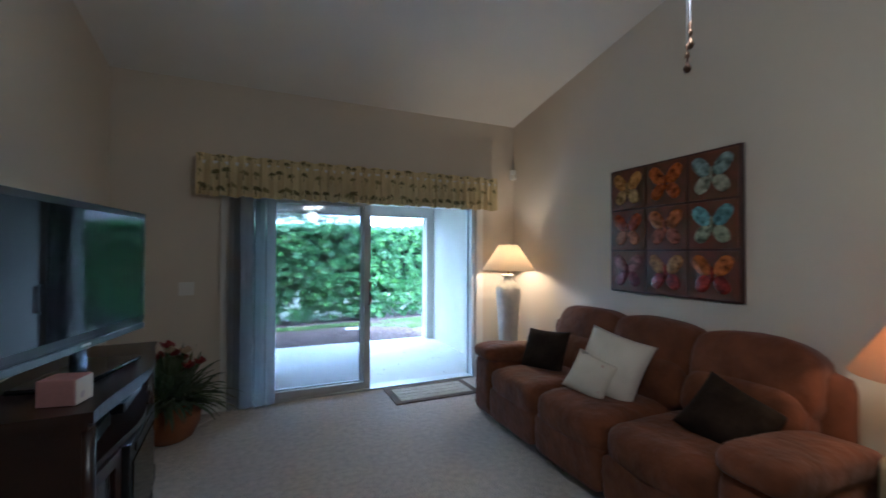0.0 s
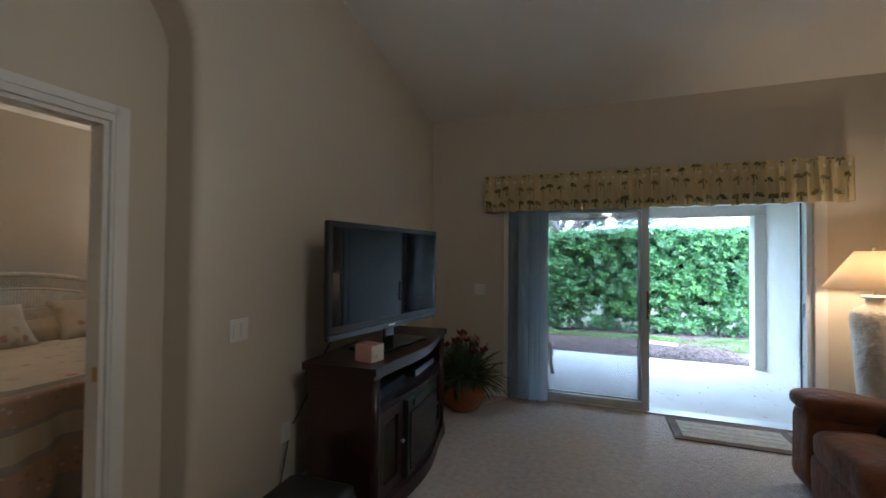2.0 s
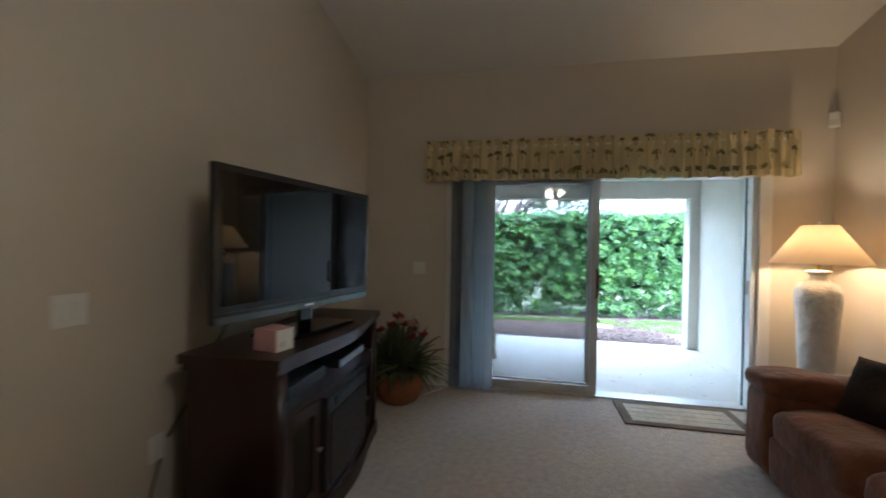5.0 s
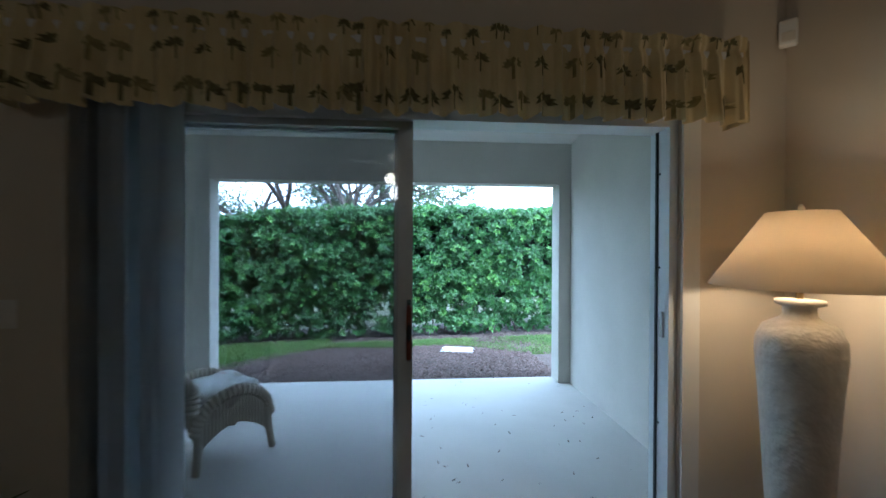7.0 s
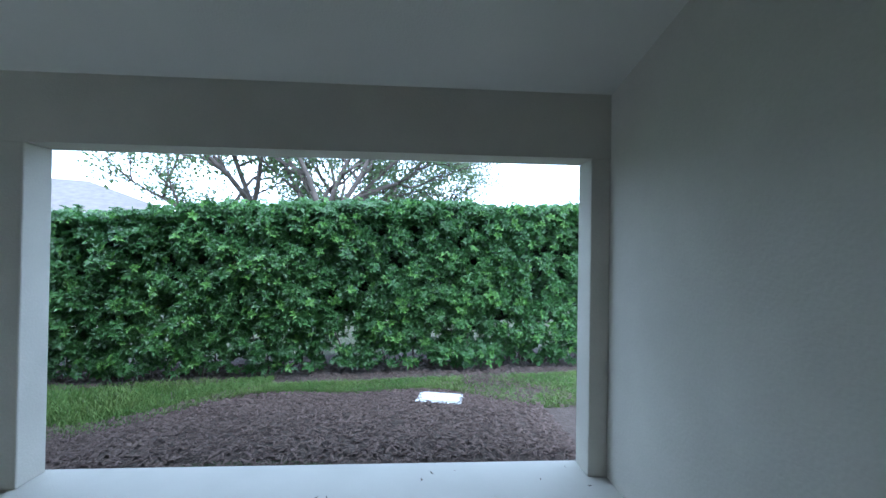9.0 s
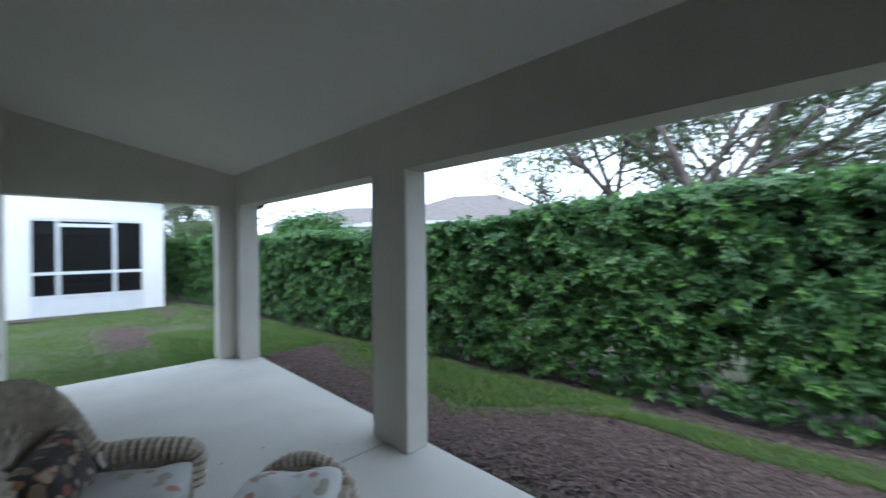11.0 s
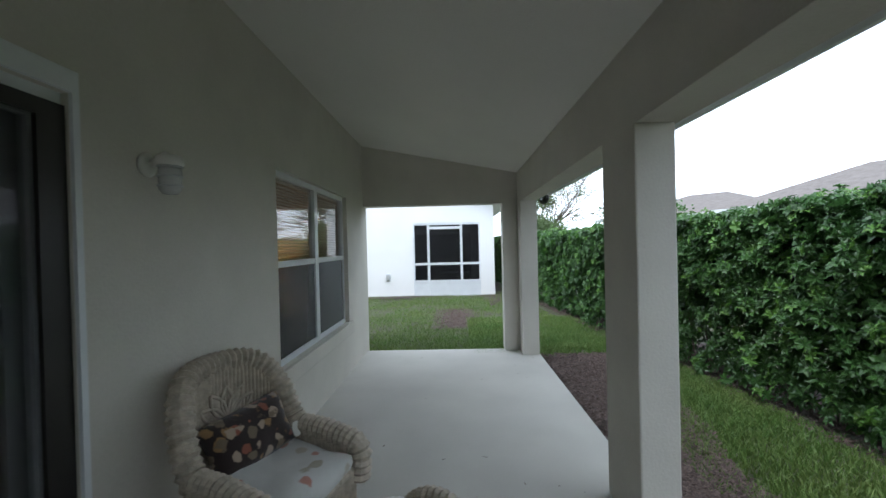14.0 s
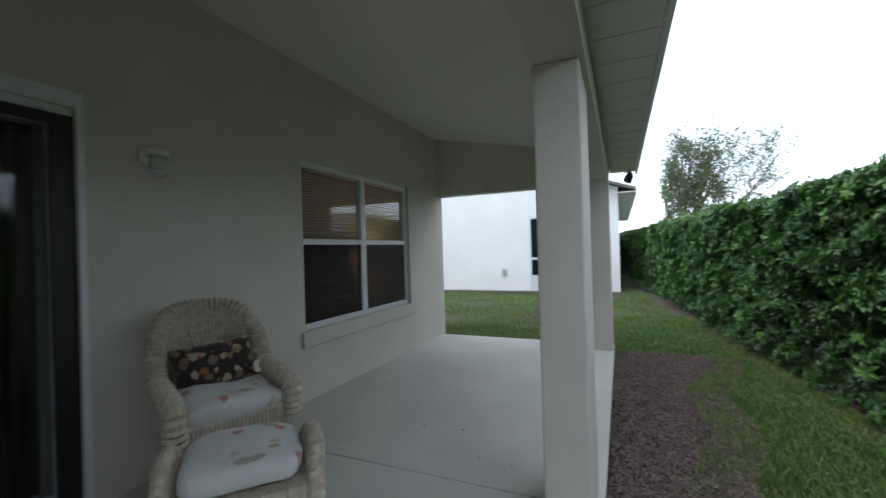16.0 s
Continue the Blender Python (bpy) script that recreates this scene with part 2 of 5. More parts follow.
def raw(name, verts, faces, material, smooth=False):
    me = bpy.data.meshes.new(name)
    me.from_pydata(verts, [], faces)
    me.materials.append(material)
    if smooth:
        me.polygons.foreach_set("use_smooth", [True] * len(me.polygons))
    return new(name, me)


# ---- the room ----
XW, XE, YN, YS = -0.69, 3.27, 4.28, -3.0
ceil_z = lambda y: 2.975 + 0.19 * (YN - y)
structure("floor", box(-4.07, YS - 0.12, -0.1, XE + 0.13, 4.36, 0.0), M_CARPET, "beige plush carpet over the whole floor", "carpet")
structure("ceiling", prism([(YS, ceil_z(YS)), (YN + 0.15, ceil_z(YN + 0.15)), (YN + 0.15, ceil_z(YN) + 0.2), (YS, ceil_z(YS) + 0.2)], "x", XW - 0.3, XE + 0.13), M_CEIL, "plain sloped ceiling with pale matt paint")
structure("wall_east", prism([(YS, 0), (YN, 0), (YN, ceil_z(YN)), (YS, ceil_z(YS))], "x", XE, XE + 0.13), M_WALL, "plain beige painted wall behind the sofa")
structure("wall_south", box(XW - 0.2, YS - 0.12, 0, XE + 0.13, YS, ceil_z(YS)), M_WALL, "plain beige painted wall")
arch = [(0.63 + 0.73 * math.cos(a), 2.4 + 0.46 * math.sin(a)) for a in [math.pi * k / 28 for k in range(29)]]
west = prism([(YS, 0), (-0.1, 0)] + arch[::-1] + [(1.36, 0), (YN, 0), (YN, ceil_z(YN)), (YS, ceil_z(YS))], "x", XW - 0.19, XW)
edge = [e for e in west.edges if all(abs(v.co.x - XW) < 1e-4 and -0.11 < v.co.y < 1.37 for v in e.verts) and not all(v.co.z < 0.01 for v in e.verts)]
bmesh.ops.bevel(west, geom=edge, offset=0.035, segments=4, affect="EDGES", profile=0.5)
structure("wall_west", west, M_WALL, "beige painted wall with a tall arched recess")
structure("wall_doorway", prism([(YS, 0), (0.23, 0), (0.23, 2.02), (1.115, 2.02), (1.115, 0), (YN, 0), (YN, 4.3), (YS, 4.3)], "x", XW - 0.275, XW - 0.192), M_WALL, "beige wall with the bedroom doorway")

def hole_wall(name, x0, x1, y0, y1, top, holes, material, label):
    """A wall along x from y0 to y1, with openings (x0, x1, z0, z1)."""
    bm = bmesh.new()
    low = -0.1 if y1 > 4.4 else 0.0
    cut = lambda a, b, more: sorted({a, b, *more})
    xs = cut(x0, x1, [v for h in holes for v in h[:2]])
    zs = cut(low, top, [max(v, low) for h in holes for v in h[2:] if v > 0.01] + [0.0])
    spot = {(x, z): bm.verts.new((x, y0, z)) for x in xs for z in zs}
    for xa, xb in zip(xs, xs[1:]):
        for za, zb in zip(zs, zs[1:]):
            mx, mz = (xa + xb) / 2, (za + zb) / 2
            if not any(h[0] < mx < h[1] and h[2] < mz < h[3] for h in holes):
                bm.faces.new([spot[q] for q in ((xa, za), (xb, za), (xb, zb), (xa, zb))])
    got = bmesh.ops.extrude_face_region(bm, geom=bm.faces[:], use_keep_orig=True)
    bmesh.ops.translate(bm, verts=[v for v in got["geom"] if isinstance(v, bmesh.types.BMVert)], vec=(0, y1 - y0, 0))
    bmesh.ops.delete(bm, geom=[v for v in bm.verts if not v.link_faces], context="VERTS")
    bmesh.ops.recalc_face_normals(bm, faces=bm.faces[:])
    return structure(name, bm, material, label)


SL = (0.225, 2.75, 0.0, 2.03)
WIN = (-3.37, -1.40, 0.56, 2.09)
hole_wall("wall_north", -4.07, XE + 0.13, YN, 4.36, 2.98, [SL, WIN], M_WALL, "beige painted wall with the sliding patio door")
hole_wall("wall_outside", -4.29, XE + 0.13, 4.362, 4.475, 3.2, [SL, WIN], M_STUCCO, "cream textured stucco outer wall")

# ---- bedroom shell ----
structure("wall_bedroom_head", box(-4.07, -0.6, 0, -3.95, YN, 2.75), M_WALL, "plain warm beige bedroom wall")
structure("wall_bedroom_side", box(-3.95, -0.6, 0, XW - 0.277, -0.48, 2.75), M_WALL, "plain warm beige bedroom wall")
structure("ceiling_bedroom", box(-4.07, -0.6, 2.75, XW - 0.277, YN, 2.87), M_CEIL, "flat pale bedroom ceiling", "ceiling")
structure("wall_house_end", box(-4.29, -6, -0.3, -4.075, 4.36, 3.1), M_STUCCO, "cream stucco end wall of the house")

# ---- porch ----
pc = lambda y: 2.935 - 0.2 * (y - 4.475)
YB = 6.70
structure("floor_porch", box(-4.36, 4.475, -0.25, -0.72, 6.93, -0.05, bevel=0.006), M_CONC, "smooth pale concrete porch slab", "floor")
structure("floor_porch_2", box(-0.712, 4.475, -0.25, 3.22, 6.93, -0.05, bevel=0.006), M_CONC, "smooth pale concrete porch slab", "floor")
structure("ceiling_porch", prism([(4.475, pc(4.475)), (YB, pc(YB)), (YB, pc(YB) + 0.12), (4.475, pc(4.475) + 0.12)], "x", -4.27, 3.22), M_PCEIL, "sloped pale porch ceiling", "ceiling")
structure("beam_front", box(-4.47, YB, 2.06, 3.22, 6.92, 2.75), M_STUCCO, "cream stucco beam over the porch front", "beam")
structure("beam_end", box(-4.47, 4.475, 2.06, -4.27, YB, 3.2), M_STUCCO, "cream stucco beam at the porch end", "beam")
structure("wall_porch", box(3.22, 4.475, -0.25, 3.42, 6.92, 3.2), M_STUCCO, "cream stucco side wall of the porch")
structure("pilaster_1", box(3.09, YB + 0.004, -0.05, 3.22, 6.916, 2.06, bevel=0.008), M_STUCCO, "cream stucco pilaster at the porch wall", "pilaster")
structure("column_1", box(-0.90, YB - 0.008, -0.05, -0.455, 6.895, 2.06, bevel=0.01), M_STUCCO, "square cream stucco porch column", "column")
structure("column_2", prism([(-4.47, 6.48), (-4.25, 6.48), (-4.25, YB - 0.004), (-3.99, YB - 0.004), (-3.99, 6.916), (-4.47, 6.916)], "z", -0.05, 2.06), M_STUCCO, "L-shaped cream stucco corner column", "column")
structure("pilaster_2", box(-4.47, 4.36, -0.25, -4.292, 4.475, 3.1), M_STUCCO, "cream stucco wall end", "pilaster")
structure("soffit", box(-4.75, 6.92, 2.24, 3.6, 7.24, 2.27), M_PCEIL, "vented pale soffit under the eaves", "soffit")
structure("fascia", box(-4.75, 7.242, 2.2, 3.6, 7.27, 2.42), M_ALU, "white fascia board along the eaves", "fascia")
# out of view; added over the ceilings to keep sky light out
structure("roof", prism([(7.26, 2.43), (7.26, 2.5), (-3.2, 5.0), (-3.2, 4.7)], "x", -4.75, 3.6), M_ROOF, "unseen sloped roof slab added to block sky light")

# ---- ground ----
def gz(x, y):
    return -0.1

xs = [-300, -80, -40, -25] + [-20 + 0.5 * k for k in range(60)] + [12, 25, 60, 300]
ys = [-300, -60, -20, -8] + [-6 + 0.5 * k for k in range(44)] + [18, 25, 45, 90, 300]
gv = [(x, y, gz(x, y) + (0.015 * noise.noise((x * 0.7, y * 0.7, 0)) if -20 < x < 10 and 6.95 < y < 12 else (-0.3 if -4.2 < x < 3.5 and -3.5 < y < 6.8 else 0))) for y in ys for x in xs]
gf = [(j * len(xs) + i, j * len(xs) + i + 1, (j + 1) * len(xs) + i + 1, (j + 1) * len(xs) + i) for j in range(len(ys) - 1) for i in range(len(xs) - 1)]
tagged(raw("ground", gv, gf, M_GROUND, True), "patchy green lawn round the porch", "lawn", "", "structure")
hedge_y = lambda x: 8.72 + 0.1 * (x + 2.2) + 0.02 * math.log1p(math.exp(min(40, 2 * (x + 2.2)))) / 2 - 0.04


# ---- planting and ground cover ----
rng = np.random.default_rng(7)
bed_edge = lambda x: 7.75 + 0.22 * math.sin(x * 1.3) + 0.12 * math.sin(x * 3.1 + 1) + 0.75 / (1 + math.exp(-3 * (x + 0.3)))


def sheet(name, x0, x1, near, far, z, material, label, n=70):
    """A flat bed of soil with a wandering edge, from near(x) to far(x)."""
    v, f = [], []
    for i in range(n + 1):
        x = x0 + (x1 - x0) * i / n
        for k in range(5):
            y = near(x) + (far(x) - near(x)) * k / 4
            v.append((x, y, gz(x, y) + z + (0.012 if 0 < k < 4 else -0.02)))
    for i in range(n):
        for k in range(4):
            a = i * 5 + k
            f.append((a, a + 5, a + 6, a + 1))
    return tagged(raw(name, v, f, material, True), label, "mulch", "", "structure")


sheet("mulch_bed", -4.0, 3.6, lambda x: 6.9, bed_edge, 0.012, M_MULCH, "dark bark mulch bed along the porch")
sheet("mulch_strip", -30, 8, lambda x: hedge_y(x) + (-0.16 if x > 0 else 0.04) - 0.1 * math.sin(x * 2.1) - 0.12 * noise.noise((x * 1.7, 0, 6)), lambda x: hedge_y(x) + 1.2, 0.012, M_MULCH, "dark bark mulch under the hedge", 120)
sheet("mulch_patch", -17.0, -8.6, lambda x: 6.4 + 0.14 * max(0, x + 11), lambda x: 7.45 - 0.28 * max(0, x + 11) + 0.1 * math.sin(x * 3), 0.012, M_MULCH, "bark mulch beside the neighbouring house", 30)
sheet("mulch_edge", -11.0, -10.45, lambda x: -2.0, lambda x: 6.9 + 0.1 * math.sin(x * 9), 0.014, M_MULCH, "thin mulch edging along the white house wall", 8)
sheet("bare_patch", -8.3, -5.9, lambda x: 5.75 - 0.35 * math.sin((x + 8.3) / 2.4 * math.pi), lambda x: 5.75 + 0.55 * math.sin((x + 8.3) / 2.4 * math.pi), 0.01, M_MULCH, "bare earth patch in the lawn", 24)


def chips():
    v, f = [], []
    def put(x, y, s):
        a, t, z = rng.uniform(0, 6.28), rng.uniform(-0.5, 0.5), gz(x, y) + 0.022
        l, w = s * rng.uniform(0.6, 1.6), s * rng.uniform(0.15, 0.4)
        d, e = Vector((math.cos(a), math.sin(a), t)) * l, Vector((-math.sin(a), math.cos(a), rng.uniform(-0.4, 0.4))) * w
        c, b = Vector((x, y, z + 0.008)), len(v)
        up = Vector((0, 0, 0.006))
        v.extend([c - d - e, c + d - e * 0.6, c + d * 0.9 + e, c - d * 0.8 + e, c + up])
        f.extend([(b, b + 1, b + 4), (b + 1, b + 2, b + 4), (b + 2, b + 3, b + 4), (b + 3, b, b + 4)])
    for _ in range(22000):
        x = rng.uniform(-4.1, 3.2)
        y = 6.95 + (bed_edge(x) + 0.12 - 6.95) * rng.random() ** 0.8
        put(x, y, 0.028)
    for _ in range(8000):
        x = rng.uniform(-9, 4)
        put(x, hedge_y(x) + rng.uniform(-0.6 if x > 0 else -0.15, 0.6), 0.022)
    for _ in range(5000):
        x = rng.uniform(0.8, 4.5)
        put(x, rng.uniform(8.0, hedge_y(x)), 0.02)
    for _ in range(1500):
        x = rng.uniform(-8.3, -5.9)
        put(x, 5.75 + rng.normal(0, 0.3), 0.02)
    return tagged(raw("mulch_chips", v, f, M_CHIP), "loose brown and grey bark mulch chips", "mulch", "", "stuff")


chips()


def grass():
    v, f = [], []
    def blade(x, y, h):
        a, z = rng.uniform(0, 6.28), gz(x, y) - 0.01
        w = 0.0045
        dx, dy = math.cos(a) * w, math.sin(a) * w
        lx, ly = rng.normal(0, 0.4) * h, rng.normal(0, 0.4) * h
        b = len(v)
        v.extend([(x - dx, y - dy, z), (x + dx, y + dy, z), (x + dx * 0.8 + lx * 0.4, y + dy * 0.8 + ly * 0.4, z + h * 0.65), (x - dx * 0.8 + lx * 0.4, y - dy * 0.8 + ly * 0.4, z + h * 0.65), (x + lx, y + ly, z + h)])
        f.extend([(b, b + 1, b + 2, b + 3), (b + 3, b + 2, b + 4)])
    def thick(x, y):
        return noise.noise((x * 0.9, y * 0.9, 3)) + 0.5 * noise.noise((x * 3, y * 3, 5))
    n = 0
    while n < 85000:
        x = rng.uniform(-7, 4)
        lo, hi = (bed_edge(x) - 0.18 if x > -4.1 else 6.0), hedge_y(x) - (0.3 if x > 0.3 else 0.02)
        y = rng.uniform(lo, hi)
        if thick(x, y) > rng.uniform(-0.65, 0.15):
            blade(x, y, rng.uniform(0.03, 0.085))
            n += 1
    n = 0
    while n < 52000:
        x, y = -4.4 - 8.0 * rng.random() ** 1.4, rng.uniform(1.0, 8.2)
        if y > hedge_y(x) - 0.3 or (abs(x + 7.1) < 1.15 and abs(y - 5.75) < 0.45 and rng.random() < 0.85):
            continue
        if thick(x, y) > rng.uniform(-0.7, 0.15):
            blade(x, y, rng.uniform(0.03, 0.08))
            n += 1
    return tagged(raw("grass", v, f, M_GRASS), "short patchy green lawn grass", "grass", "", "stuff")


grass()


def leaf_whorl(v, f, c, axis, size, count):
    """A rosette of pointed leaves round an axis."""
    s = axis.orthogonal().normalized()
    t = axis.cross(s)
    a0 = rng.uniform(0, 6.28)
    for k in range(count):
        a = a0 + 6.283 * k / count + rng.normal(0, 0.25)
        lift = rng.uniform(0.0, 0.7)
        d = (s * math.cos(a) + t * math.sin(a)) + axis * lift
        d.normalize()
        w = d.cross(axis).normalized() * size * rng.uniform(0.2, 0.28)
        l = size * rng.uniform(0.75, 1.15)
        droop = axis * (-0.18 * l)
        b = len(v)
        v.extend([c, c + d * l * 0.5 + w + axis * 0.012, c + d * l * 0.55, c + d * l * 0.5 - w + axis * 0.012, c + d * l + droop])
        f.extend([(b, b + 1, b + 2), (b, b + 2, b + 3), (b + 1, b + 4, b + 2), (b + 2, b + 4, b + 3)])


crest = lambda x: 1.71 + 0.34 / (1 + math.exp(-1.3 * (x + 0.7)))


def hedge():
    top = thing("hedge", pose(0, 0, 0), "dense green clipped hedge with glossy leaves", "hedge")
    # solid near-black core sheet, its colour standing in for shade between the leaves
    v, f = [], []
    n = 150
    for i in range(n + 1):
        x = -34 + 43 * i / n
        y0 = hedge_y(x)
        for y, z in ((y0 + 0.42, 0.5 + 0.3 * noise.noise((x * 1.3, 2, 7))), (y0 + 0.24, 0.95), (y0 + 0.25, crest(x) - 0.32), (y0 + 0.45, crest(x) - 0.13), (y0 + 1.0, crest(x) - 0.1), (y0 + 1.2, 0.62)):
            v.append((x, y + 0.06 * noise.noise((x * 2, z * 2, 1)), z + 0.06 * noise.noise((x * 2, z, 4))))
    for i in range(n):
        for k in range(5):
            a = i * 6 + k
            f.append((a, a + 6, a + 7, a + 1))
    core = raw("shade_core", v, f, M_CORE)
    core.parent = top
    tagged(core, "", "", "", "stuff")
    # stems
    bm = bmesh.new()
    for i in range(90):
        x = -12 + 16.5 * i / 90 + rng.uniform(-0.1, 0.1)
        y = hedge_y(x) + rng.uniform(0.1, 0.3)
        p = Vector((x, y, gz(x, y)))
        tube([p, p + Vector((rng.normal(0, 0.06), -0.03, 0.3)), p + Vector((rng.normal(0, 0.15), -0.08, 0.7))], 0.012, 5, bm, 0.006)
    part("stem", bm, M_BARK, top)
    def crown(name, x0, x1, count, size, material, leaves, seed_z, proud=0.0):
        v, f = [], []
        for _ in range(count):
            x = rng.uniform(x0, x1)
            y0 = hedge_y(x)
            topz = crest(x) + 0.1 * noise.noise((x * 0.8, 0, 2)) + 0.05 * noise.noise((x * 3, 0, 9))
            if rng.random() < 0.66:
                z = gz(x, y0) + 0.08 + (topz + 0.02) * rng.random() ** 0.9
                bulge = 0.13 * noise.noise((x * 1.4, z * 1.2, seed_z)) + 0.17 * noise.noise((x * 5.0, z * 4.4, seed_z)) + 0.06 * noise.noise((x * 11, z * 11, seed_z))
                if bulge < -0.06 and rng.random() < 0.7:
                    continue
                if z < 0.1 + 0.45 * max(0, noise.noise((x * 2.3, 1, 8)) + 0.25) and rng.random() < 0.45:
                    continue
                depth = abs(rng.normal(0, 0.09))
                c = Vector((x, y0 - bulge + depth - proud , z))
                ax = Vector((rng.normal(0, 0.6), -0.8, rng.normal(0.65, 0.55))).normalized()
            else:
                u = rng.uniform(0.0, 1.1)
                c = Vector((x, y0 + u, topz - 0.06 + rng.normal(0, 0.05) - 0.12 * (1 - min(1, u * 3)) + proud * 1.5))
                ax = Vector((rng.normal(0, 0.4), rng.normal(-0.15, 0.4), 1)).normalized()
            leaf_whorl(v, f, c, ax, size * rng.uniform(0.75, 1.2), leaves)
        o = raw(name, v, f, material)
        o.parent = top
        tagged(o, "", "", "", "stuff")
    crown("foliage", -8, 6, 29000, 0.082, M_LEAF, 7, 0)
    crown("foliage", -16, -8, 9000, 0.1, M_LEAF, 6, 0)
    crown("foliage", -34, -16, 3600, 0.2, M_LEAF, 6, 0)
    crown("shoot", -16, 6, 3600, 0.075, M_LEAFY, 6, 0, 0.05)


hedge()


def tree(name, m, height, spread, stems, leaves, leaf_size, label, lean=(0, 0), fork=0.28, material=None, levels=4, droop=0.0, seed=1):
    r = np.random.default_rng(seed)
    top = thing(name, m, label, "tree")
    wood, tips = bmesh.new(), []
    def grow(p, d, length, rad, level):
        pts = [p]
        for k in range(4):
            d = (d + Vector(r.normal(0, 0.16, 3)) + Vector((0, 0, 0.06 - droop * level))).normalized()
            if pts[-1].y < -1.8:
                d.y = abs(d.y)
            if pts[-1].z < height * 0.3:
                d.z = abs(d.z)
            pts.append(pts[-1] + d.normalized() * length / 4)
        tube(pts, rad, 7 if level < 2 else 4, wood, rad * 0.62)
        if level >= 2:
            tips.extend(pts[1:])
        if level < levels:
            for _ in range(3 if level else 4):
                a = Vector(r.normal(0, 1, 3))
                a.z *= 0.45
                nd = (d * 0.9 + a.normalized() * r.uniform(0.5, 0.95)).normalized()
                grow(pts[-1 if r.random() < 0.6 else 2], nd, length * r.uniform(0.58, 0.78), rad * 0.58, level + 1)
    for s in range(stems):
        a = 6.283 * s / stems + r.uniform(0, 1)
        d = Vector((math.cos(a) * spread + lean[0], math.sin(a) * spread + lean[1], 1)).normalized()
        grow(Vector((0.1 * math.cos(a), 0.1 * math.sin(a), 0)), d, height * fork, height * 0.0105, 0)
    part("trunk", wood, M_BARK, top, smooth=True)
    v, f = [], []
    for _ in range(leaves):
        p = tips[r.integers(len(tips))] + Vector(r.normal(0, leaf_size * 1.5, 3))
        d = Vector(r.normal(0, 1, 3)).normalized()
        w = d.orthogonal().normalized() * leaf_size * 0.3
        l = leaf_size * r.uniform(0.6, 1.2)
        b = len(v)
        v.extend([p, p + d * l * 0.5 + w, p + d * l, p + d * l * 0.5 - w])
        f.append((b, b + 1, b + 2, b + 3))
    o = raw("crown", v, f, material or M_LEAF)
    o.parent = top
    tagged(o, "", "", "", "stuff")
    return top


M_FARLEAF = mat("grey_green_leaf", (0.15, 0.2, 0.09), 0.6, var=0.2, scale=1, second=(0.08, 0.13, 0.05), island=0.6, trans=0.5)
tree("tree", pose(-0.3, 14.0, -0.1), 9.6, 0.8, 6, 34000, 0.1, "spreading tree with grey limbs and sparse small leaves", material=M_FARLEAF, fork=0.3, droop=0.0, seed=5)
tree("tree", pose(-31.0, 11.8, -0.3), 11.5, 0.55, 7, 15000, 0.14, "tall airy tree with many thin upright stems", material=M_FARLEAF, fork=0.34, seed=3)
tree("tree", pose(-21.5, 16.3, -0.3), 5.6, 0.7, 5, 12000, 0.2, "small leafy blue-green tree behind the hedge", material=M_LEAF, fork=0.28, seed=9)
tree("tree", pose(-26, 11.2, -0.3), 5.0, 0.7, 5, 9000, 0.2, "small leafy tree at the end of the hedge", material=M_FARLEAF, fork=0.28, seed=12)
tree("tree", pose(5.0, 24, -0.3), 5.4, 0.7, 4, 6000, 0.2, "small round-topped tree far behind the hedge", material=M_LEAF, fork=0.28, seed=14)

# ---- neighbouring houses ----
def hip_house(m, w, d, eave, peak, label):
    h = thing("house", m, label, "house")
    part("wall", box(-w / 2, -d / 2, -0.4, w / 2, d / 2, eave - 0.02), M_STUCCO_W, h)
    bm = bmesh.new()
    o = 0.5
    r = max(0.2, (w - d) / 2)
    c = [bm.verts.new(p) for p in ((-w / 2 - o, -d / 2 - o, eave), (w / 2 + o, -d / 2 - o, eave), (w / 2 + o, d / 2 + o, eave), (-w / 2 - o, d / 2 + o, eave), (-r, 0, peak), (r, 0, peak))]
    for q in ((0, 1, 5, 4), (2, 3, 4, 5), (1, 2, 5), (3, 0, 4), (3, 2, 1, 0)):
        bm.faces.new([c[i] for i in q])
    roof = part("roof", bm, M_ROOF, h)
    b = box(-w / 2 - o, -d / 2 - o - 0.02, eave - 0.2, w / 2 + o, -d / 2 - o, eave + 0.02)
    box(w / 2 + o, -d / 2 - o, eave - 0.2, w / 2 + o + 0.02, d / 2 + o, eave + 0.02, b)
    part("fascia", b, M_ALU, roof)
    for s in (-1, 1):
        part("window", box(s * w / 4 - 0.6, -d / 2 - 0.03, 1.0, s * w / 4 + 0.6, -d / 2 + 0.05, 2.2), M_DARK, h)
    return h


hip_house(pose(-19.4, 29.0, -0.3, 0, 0, 28), 13, 9.5, 3.45, 5.7, "far house with a grey hip roof")
hip_house(pose(-30.5, 25.5, -0.3, 0, 0, 40), 12, 9.5, 3.5, 5.3, "far house with a grey hip roof")
hip_house(pose(17.5, 32, -0.3, 0, 0, -20), 11, 9, 3.6, 5.8, "far house with a grey hip roof")

